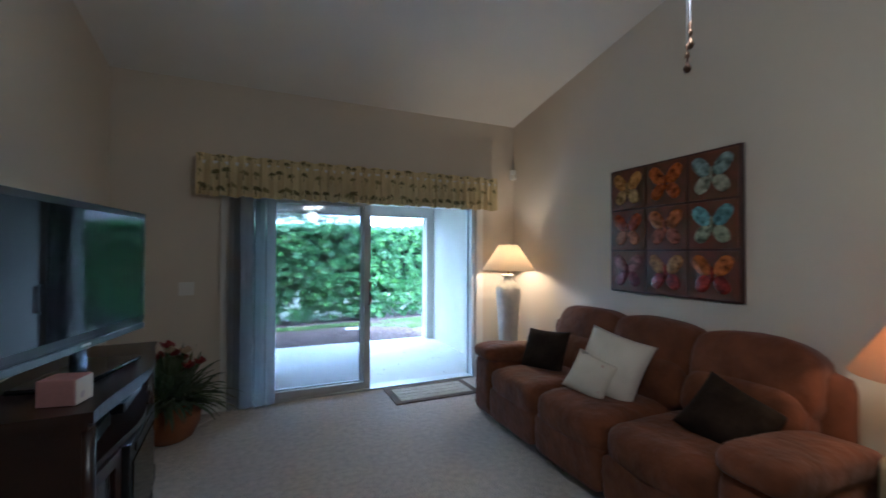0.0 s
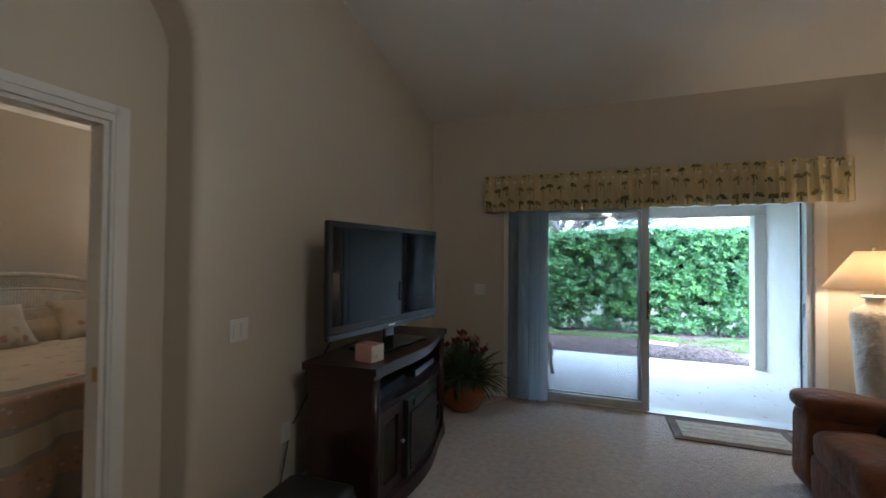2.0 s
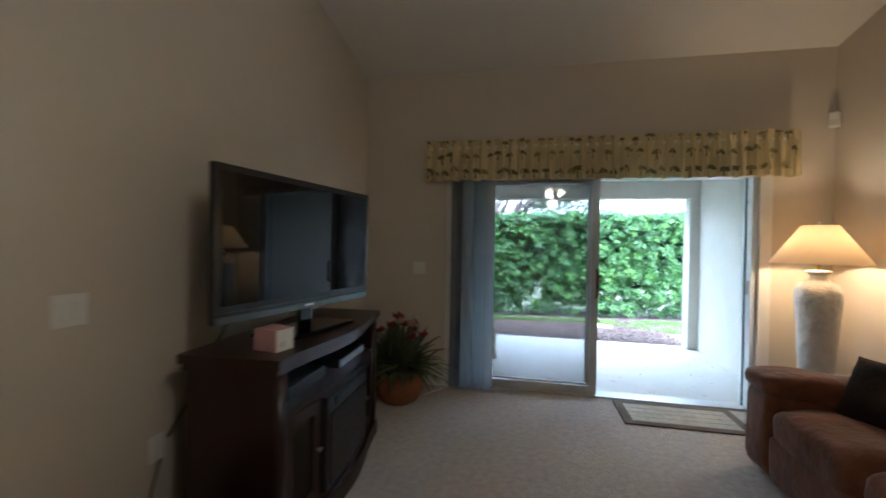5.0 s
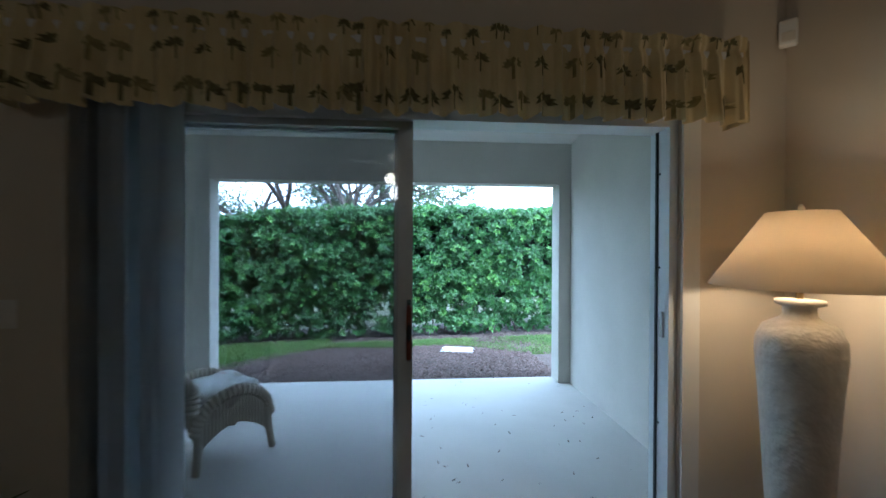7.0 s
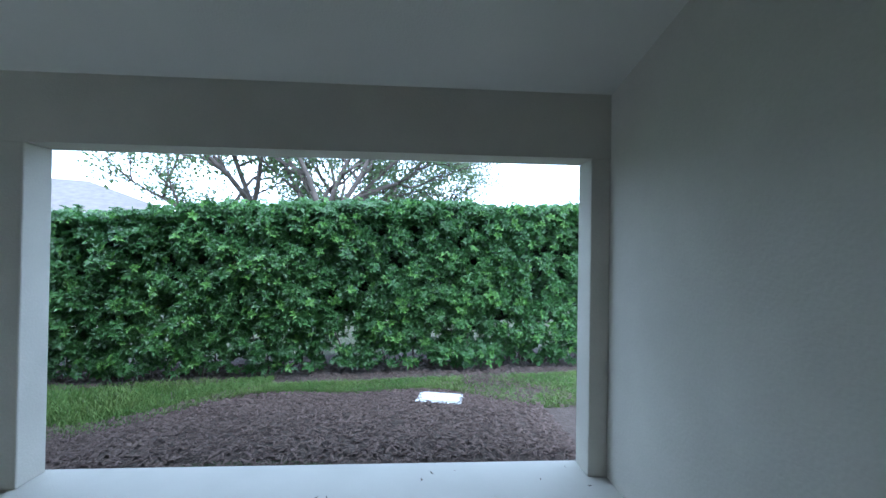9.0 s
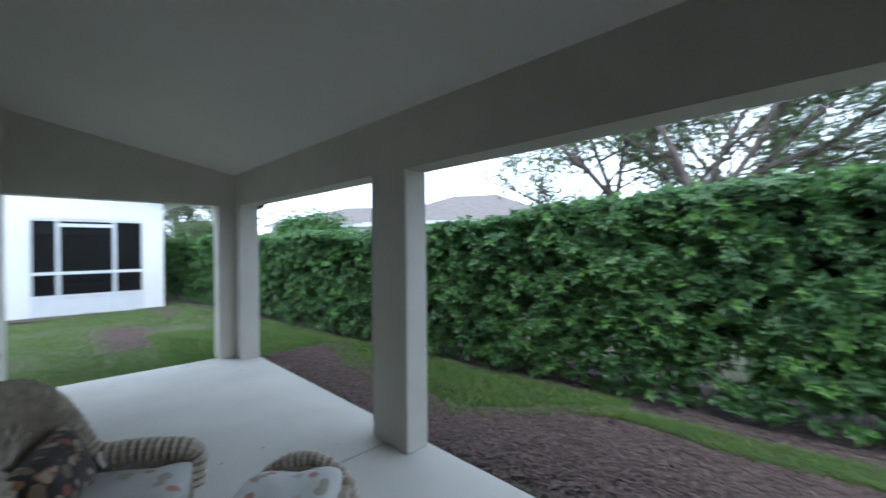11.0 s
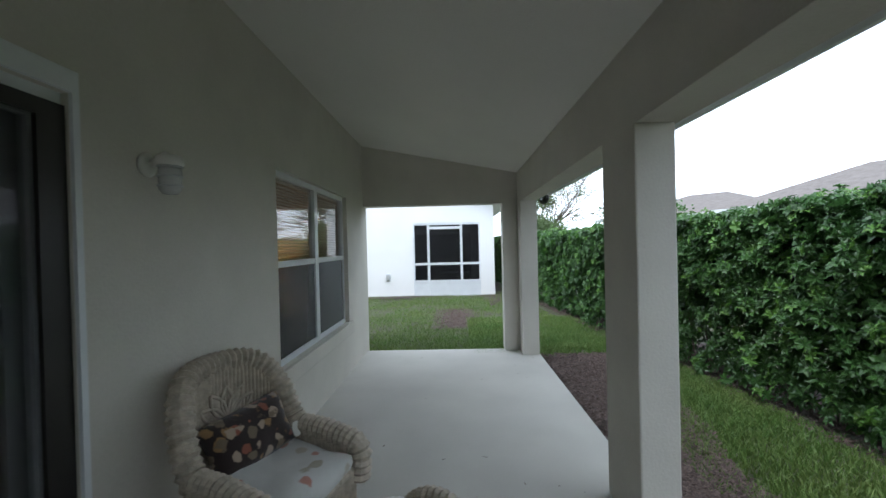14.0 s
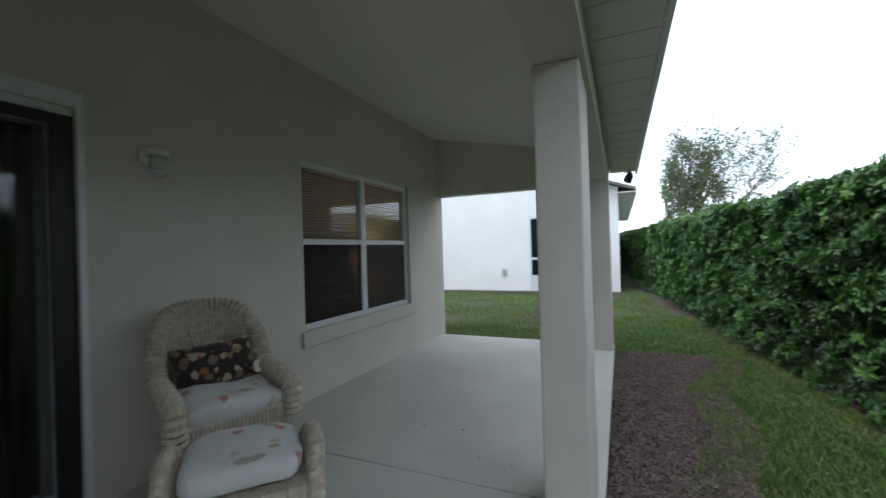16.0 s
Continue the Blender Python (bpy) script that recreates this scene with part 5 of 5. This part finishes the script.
cushion("throw_pillow", 0.40, 0.38, 0.15, pose(-0.06, 0.74, 0.61, 28, 2, 110), M_DKPIL, "dark brown square pillow on the sofa", 1)
cushion("throw_pillow", 0.46, 0.45, 0.15, pose(-0.06, 0.02, 0.67, 26, -11, 104), M_WHITEF, "large cream pillow leaning on the sofa back", 2)
cushion("throw_pillow", 0.31, 0.29, 0.1, pose(-0.2, 0.07, 0.6, 30, -13, 104), blotches("embroidered_cloth", (0.66, 0.6, 0.5), [(0.3, 0.27, 0.22), (0.45, 0.22, 0.17)], 6, 0.17), "small cream pillow with an embroidered flower", 3)
cushion("throw_pillow", 0.38, 0.36, 0.2, pose(-0.04, -0.74, 0.58, 40, -24, 104), M_DKPIL, "dark brown pillow slumped on the sofa", 4)

# ---- picture ----
def picture(m):
    p = thing("butterfly_picture", m, "square wall picture of nine raised butterflies", "picture")
    ground = mat("painted_panel", (0.15, 0.035, 0.016), 0.4, var=0.3, scale=9, second=(0.07, 0.04, 0.015), bump=0.002, bump_scale=50)
    part("board", box(-0.53, -0.03, -0.51, 0.53, 0.0, 0.51, bevel=0.006), mat("dark_red_edge", (0.06, 0.018, 0.012), 0.4, var=0.2), p)
    cols = [((0.42, 0.2, 0.05), (0.4, 0.24, 0.09)), ((0.42, 0.1, 0.015), (0.36, 0.08, 0.015)), ((0.24, 0.32, 0.3), (0.3, 0.3, 0.22)),
            ((0.3, 0.06, 0.02), (0.4, 0.16, 0.08)), ((0.4, 0.13, 0.04), (0.35, 0.12, 0.07)), ((0.15, 0.29, 0.31), (0.28, 0.3, 0.2)),
            ((0.3, 0.13, 0.12), (0.2, 0.05, 0.06)), ((0.42, 0.2, 0.06), (0.28, 0.04, 0.03)), ((0.42, 0.12, 0.02), (0.24, 0.025, 0.015))]
    for k in range(9):
        i, j = k % 3, k // 3
        cx, cz = (i - 1) * 0.345, (1 - j) * 0.335
        pan = part("panel", box(cx - 0.165, -0.036, cz - 0.16, cx + 0.165, -0.029, cz + 0.16, bevel=0.003), ground, p)
        up = mat("upper_wing", tuple(c * 1.4 for c in cols[k][0]), 0.22, var=0.3, scale=24, second=tuple(c * 0.2 for c in cols[k][0]), bump=0.004, bump_scale=40)
        lo = mat("lower_wing", tuple(c * 1.4 for c in cols[k][1]), 0.22, var=0.3, scale=24, second=tuple(c * 0.2 for c in cols[k][1]), bump=0.004, bump_scale=40)
        for s in (-1, 1):
            part("upper_wing", moved(puff(0.1, 0.022, 0.16, 0.9, 0.85, 18), pose(cx + s * 0.072, -0.042, cz + 0.062, 0, s * 38, 0)), up, pan, smooth=True)
            part("lower_wing", moved(puff(0.095, 0.02, 0.13, 0.9, 0.85, 18), pose(cx + s * 0.062, -0.042, cz - 0.062, 0, s * 145, 0)), lo, pan, smooth=True)
        part("body", moved(puff(0.02, 0.03, 0.11, 0.9, 0.9, 12), pose(cx, -0.046, cz + 0.005)), lo, pan, smooth=True)
    part("hook", tube([(0.02, -0.01, 0.51), (0.02, -0.008, 0.525), (0.02, 0.0, 0.53)], 0.004), M_SILVER, p)


picture(pose(XE - 0.002, 2.2, 1.63, 0, 0, -90))

# ---- lamps ----
def shade_mat(name, color, strength=0.0):
    m = mat(name, color, 0.8, var=0.04, scale=6, bump=0.0006, bump_scale=200, trans=0.42)
    return m


M_SHADE = shade_mat("lamp_shade_cloth", (0.78, 0.68, 0.52))
M_CERAMIC = mat("white_carved_ceramic", (0.62, 0.58, 0.5), 0.55, var=0.1, scale=12, bump=0.01, bump_scale=22)
def corner_lamp(m):
    l = thing("urn_lamp", m, "tall white carved urn lamp, lit, with a cone shade", "lamp")
    part("urn", lathe([(0.10, 0), (0.115, 0.02), (0.105, 0.06), (0.09, 0.3), (0.105, 0.55), (0.122, 0.85), (0.135, 1.0), (0.133, 1.06), (0.11, 1.11), (0.065, 1.135), (0.05, 1.15), (0.05, 1.18), (0.075, 1.19), (0.075, 1.205), (0.03, 1.21)], 40), M_CERAMIC, l, smooth=True)
    part("stem", tube([(0, 0, 1.2), (0, 0, 1.33)], 0.012), mat("lamp_brass", (0.5, 0.35, 0.14), 0.3, 0.9, var=0.1), l)
    sh = lathe([(0.288, 1.255), (0.105, 1.53), (0.102, 1.53), (0.285, 1.255)], 48)
    for f in [f for f in sh.faces if len(f.verts) > 4]:
        sh.faces.remove(f)
    part("shade", sh, M_SHADE, l, "warm cream fabric shade", smooth=True)
    part("finial", moved(lathe([(0.006, 1.5), (0.014, 1.54), (0.008, 1.555), (0.001, 1.56)], 14), pose(0, 0, 0)), M_CERAMIC, l, smooth=True)
    for k in range(3):
        part("spider", tube([(0, 0, 1.52), (0.103 * math.cos(2.09 * k), 0.103 * math.sin(2.09 * k), 1.52)], 0.003, 5), M_SILVER, l)


corner_lamp(pose(2.945, 3.89, 0))
et = thing("end_table", pose(2.93, 0.77, 0), "small round end table with a pale cloth", "table")
part("tablecloth", lathe([(0.18, 0.05), (0.178, 0.3), (0.172, 0.55), (0.165, 0.57), (0.001, 0.575)], 40), mat("pale_yellow_cloth", (0.55, 0.45, 0.25), 0.9, var=0.1, scale=7), et, smooth=True)
part("pedestal", tube([(0, 0, 0), (0, 0, 0.55)], 0.05), M_WOOD, et)
tl = thing("table_lamp", pose(2.93, 0.77, 0.576), "small table lamp with a warm cone shade", "lamp")
part("base", lathe([(0.08, 0), (0.09, 0.02), (0.05, 0.06), (0.085, 0.16), (0.08, 0.24), (0.03, 0.3), (0.025, 0.34)], 32), M_CERAMIC, tl, smooth=True)
sh = lathe([(0.27, 0.36), (0.11, 0.62), (0.107, 0.62), (0.267, 0.36)], 40)
for f in [f for f in sh.faces if len(f.verts) > 4]:
    sh.faces.remove(f)
part("shade", sh, mat("apricot_shade", (0.7, 0.45, 0.26), 0.8, var=0.05, trans=0.5), tl, smooth=True)

# ---- ceiling fan with pull chains ----
fan = thing("ceiling_fan", pose(1.32, 0.67, 0), "ceiling fan with lit glass shades and pull chains", "fan")
zc = ceil_z(0.67)
brass = mat("aged_brass", (0.14, 0.08, 0.045), 0.35, 0.8, var=0.2)
part("canopy", lathe([(0.07, zc + 0.02), (0.065, zc - 0.06), (0.02, zc - 0.09)], 28), brass, fan, smooth=True)
part("down_rod", tube([(0, 0, zc - 0.08), (0, 0, 2.62)], 0.012), brass, fan)
part("motor", lathe([(0.04, 2.64), (0.11, 2.6), (0.12, 2.5), (0.07, 2.44), (0.06, 2.36), (0.001, 2.35)], 32), brass, fan, smooth=True)
for k in range(5):
    part("blade", moved(box(0.17, -0.065, 2.52, 0.62, 0.065, 2.528, bevel=0.003), pose(0, 0, 0, 0, 0, 72 * k + 20)), M_TRIM, fan)
M_BULB = bpy.data.materials.new("lit_frosted_glass")
M_BULB.use_nodes = True
M_BULB.node_tree.nodes["Principled BSDF"].inputs["Base Color"].default_value = (0.8, 0.75, 0.65, 1)
M_BULB.node_tree.nodes["Principled BSDF"].inputs["Emission Color"].default_value = (1, 0.8, 0.5, 1)
M_BULB.node_tree.nodes["Principled BSDF"].inputs["Emission Strength"].default_value = 2.5
for k in range(3):
    part("glass_shade", moved(lathe([(0.03, 0), (0.05, -0.04), (0.075, -0.09), (0.001, -0.08)], 24), pose(0.11 * math.cos(2.09 * k), 0.11 * math.sin(2.09 * k), 2.36, 25 * math.sin(2.09 * k), -25 * math.cos(2.09 * k))), M_BULB, fan, smooth=True)
for x, y, z in ((0.013, 0.018, 1.825), (0.062, 0.045, 1.9)):
    ch = part("pull_chain", tube([(x, y, z + 0.064), (x, y, 2.37)], 0.0025, 6), M_SILVER, fan)
    part("pull_finial", moved(lathe([(0.0015, 0.065), (0.004, 0.058), (0.002, 0.048), (0.005, 0.04), (0.0055, 0.034), (0.002, 0.028), (0.004, 0.02), (0.0085, 0.01), (0.0075, 0.006), (0.004, 0.0), (0.001, 0)], 16), pose(x, y, z)), brass, ch, smooth=True)

# ---- mat at the door ----
dm = thing("door_mat", pose(2.1, 4.03, 0.0), "cream woven door mat with a brown border", "mat")
part("border", box(-0.455, -0.24, 0.001, 0.455, 0.235, 0.011, bevel=0.003), mat("brown_binding", (0.13, 0.09, 0.06), 0.9, var=0.2, bump=0.001), dm)
for k in range(4):
    part("woven_strip", box(-0.385, -0.178 + 0.0875 * k, 0.010, 0.385, -0.178 + 0.0875 * k + 0.083, 0.0145), mat("woven_cream", (0.46, 0.41, 0.32), 0.95, var=0.15, scale=30, bump=0.002, bump_scale=120), dm)

# ---- bedroom ----
M_QUILT = blotches("cream_quilt", (0.68, 0.6, 0.46), [(0.5, 0.27, 0.22), (0.52, 0.42, 0.28), (0.58, 0.4, 0.3)], 6, 0.2)
M_TANQ = blotches("tan_print", (0.47, 0.32, 0.22), [(0.6, 0.47, 0.34), (0.36, 0.2, 0.14)], 17, 0.2)
M_GREYQ = mat("grey_border_cloth", (0.38, 0.33, 0.27), 0.9, var=0.1)
M_CREAMQ = mat("cream_cloth", (0.56, 0.47, 0.34), 0.9, var=0.08)


M_HEAD = mat("pale_wicker", (0.76, 0.7, 0.58), 0.65, var=0.1, scale=20, bump=0.001, bump_scale=150)


def bed(m):
    b = thing("bed", m, "king bed with a ruffled floral quilt", "bed")
    # local: head at x 0, foot at x 2.05, y across
    W, L, H = 0.95, 2.06, 0.70
    part("mattress", box(0.02, -W + 0.05, 0.3, L - 0.05, W - 0.05, H - 0.03, bevel=0.05), M_CREAMQ, b)
    part("box_spring", box(0.02, -W + 0.08, 0.08, L - 0.08, W - 0.08, 0.3), M_CREAMQ, b)
    q = part("quilt", box(0.35, -W + 0.2, H - 0.02, L - 0.2, W - 0.2, H + 0.012, bevel=0.01), M_QUILT, b)
    def rim(s):
        """A line round the two sides and the foot, s out from the edge (over it, down the side)."""
        out = []
        r = 0.09
        side = min(s, 0.0)
        drop = max(0.0, s)
        half, foot = W + side, L + side
        pts = [(0.3 + (foot - r - 0.3) * k / 40, -half, 0, -1) for k in range(41)]
        for k in range(1, 10):
            a = -math.pi / 2 + math.pi / 2 * k / 10
            pts.append((foot - r + r * math.cos(a), -half + r + r * math.sin(a), math.cos(a), math.sin(a)))
        pts += [(foot, -half + r + (2 * half - 2 * r) * k / 50, 1, 0) for k in range(51)]
        for k in range(1, 10):
            a = math.pi / 2 * k / 10
            pts.append((foot - r + r * math.cos(a), half - r + r * math.sin(a), math.cos(a), math.sin(a)))
        pts += [(foot - r - (foot - r - 0.3) * k / 40, half, 0, 1) for k in range(41)]
        for i, (x, y, nx, ny) in enumerate(pts):
            wave = drop * (0.1 * math.sin(i * 0.62) + 0.06 * math.sin(i * 1.37 + 1)) + 0.07 * drop
            corner = math.exp(-((i - 45) / 5) ** 2) + math.exp(-((i - 105) / 5) ** 2)
            wave += 0.22 * drop * corner
            z = H + 0.014 - drop * (1 + 0.06 * math.sin(i * 0.4) + 0.14 * corner) if drop else H + 0.014 - 0.03 * max(0, 1 + side / 0.08) ** 2 * 0.5
            out.append((x + nx * wave, y + ny * wave, max(0.012, z)))
        return out
    bands = [(-0.25, -0.14, M_QUILT), (-0.14, -0.05, M_GREYQ), (-0.05, 0.14, M_TANQ), (0.14, 0.17, M_GREYQ), (0.17, 0.3, M_CREAMQ), (0.3, 0.345, M_GREYQ), (0.345, 0.54, M_TANQ)]
    for s0, s1, mt in bands:
        n = max(2, round((s1 - s0) / 0.025))
        lines = [rim(s0 + (s1 - s0) * k / n) for k in range(n + 1)]
        w = len(lines[0])
        fs = [(k * w + i, k * w + i + 1, (k + 1) * w + i + 1, (k + 1) * w + i) for k in range(n) for i in range(w - 1)]
        o = raw("quilt_band", [p for l in lines for p in l], fs, mt, True)
        o.parent = q
    sk = [(x, y, z) for x, y, z in rim(0.3)]
    o = raw("bed_skirt", [(x * 0.985, y * 0.97, z) for x, y, _ in sk for z in (0.012, 0.3)], [(2 * i, 2 * i + 1, 2 * i + 3, 2 * i + 2) for i in range(len(sk) - 1)], M_GREYQ, True)
    o.parent = b
    # folded sheet over the pillows
    part("pillow_roll", moved(puff(0.5, 1.98, 0.22, 0.35, 0.6, 28, 0.02), pose(0.26, 0, H + 0.06)), M_CREAMQ, b, smooth=True)
    hb = part("headboard", box(-0.04, -0.93, 0.35, -0.01, 0.93, 0.95, bevel=0.01), M_HEAD, b, "cream wicker headboard with a lattice band")
    arc = lambda y: 1.07 + 0.2 * (1 - (abs(y) / 1.0) ** 2)
    part("top_rail", ribbed_roll([(-0.025, -0.95, 0.3)] + [(-0.025, -0.95 + 1.9 * k / 30, arc(-0.95 + 1.9 * k / 30)) for k in range(31)] + [(-0.025, 0.95, 0.3)], 0.026), M_HEAD, hb, smooth=True)
    bm = bmesh.new()
    for k in range(70):
        y = -0.93 + 1.86 * k / 70
        for s in (-1, 1):
            y2 = y + s * 0.07
            if abs(y2) < 0.94:
                tube([(-0.025 - 0.004 * s, y, arc(y) - 0.13), (-0.025 - 0.004 * s, y2, arc(y2) - 0.02)], 0.006, 5, bm)
    part("lattice", bm, M_HEAD, hb)
    part("lower_rail", ribbed_roll([(-0.022, -0.95 + 1.9 * k / 30, arc(-0.95 + 1.9 * k / 30) - 0.13) for k in range(31)], 0.014), M_HEAD, hb, smooth=True)
    part("woven_panel", wicker_wall([(-0.025, -0.92 + 1.84 * i / 160) for i in range(161)], lambda u: 0.4, lambda u: arc(-0.92 + 1.84 * u) - 0.13, 0.012, 0.004, 2), M_HEAD, hb)


BD = pose(-3.87, 2.05, 0)
bed(BD)
for y, r in ((-0.38, 5), (0.5, -4)):
    o = tagged(mesh_ob("bed_pillow", pillow(0.74, 0.42, 0.17, 18, int(y * 10)), M_QUILT, True), "cream floral pillow sham propped on the bed", "pillow", "bed pillows")
    o.matrix_world = BD @ pose(0.48, y, 0.865, -38, 0, 90 + r)


def nightstand(m):
    n = thing("nightstand", m, "pale wicker nightstand beside the bed", "nightstand", "nightstands")
    part("top", box(-0.24, -0.27, 0.57, 0.26, 0.27, 0.61, bevel=0.01), M_WICKER, n)
    part("body", box(-0.22, -0.24, 0.08, 0.22, 0.24, 0.57, bevel=0.008), M_WICKER, n)
    for z in (0.13, 0.35):
        d = part("drawer", box(0.22, -0.2, z, 0.235, 0.2, z + 0.18, bevel=0.005), M_WICKER, n)
        part("knob", moved(lathe([(0.006, 0), (0.014, 0.012), (0.001, 0.02)], 12), pose(0.235, 0, z + 0.09, 0, 90)), M_SILVER, d)
    for sx in (-0.19, 0.19):
        for sy in (-0.21, 0.21):
            part("foot", box(sx - 0.025, sy - 0.025, 0, sx + 0.025, sy + 0.025, 0.08), M_WICKER, n)
    return n


def bedside_lamp(m):
    l = thing("bedside_lamp", m, "lit bedside lamp with a cream shade", "lamp", "bedside lamps")
    part("base", lathe([(0.07, 0), (0.075, 0.02), (0.04, 0.06), (0.07, 0.18), (0.03, 0.3), (0.02, 0.42)], 28), M_CERAMIC, l, smooth=True)
    s = lathe([(0.19, 0.42), (0.1, 0.66), (0.098, 0.66), (0.188, 0.42)], 36)
    for f in [f for f in s.faces if len(f.verts) > 4]:
        s.faces.remove(f)
    part("shade", s, M_SHADE, l, smooth=True)


nightstand(pose(-3.64, 0.62, 0))
nightstand(pose(-3.64, 3.45, 0))
bedside_lamp(pose(-3.62, 3.45, 0.611))
bedside_lamp(pose(-3.62, 0.62, 0.611))
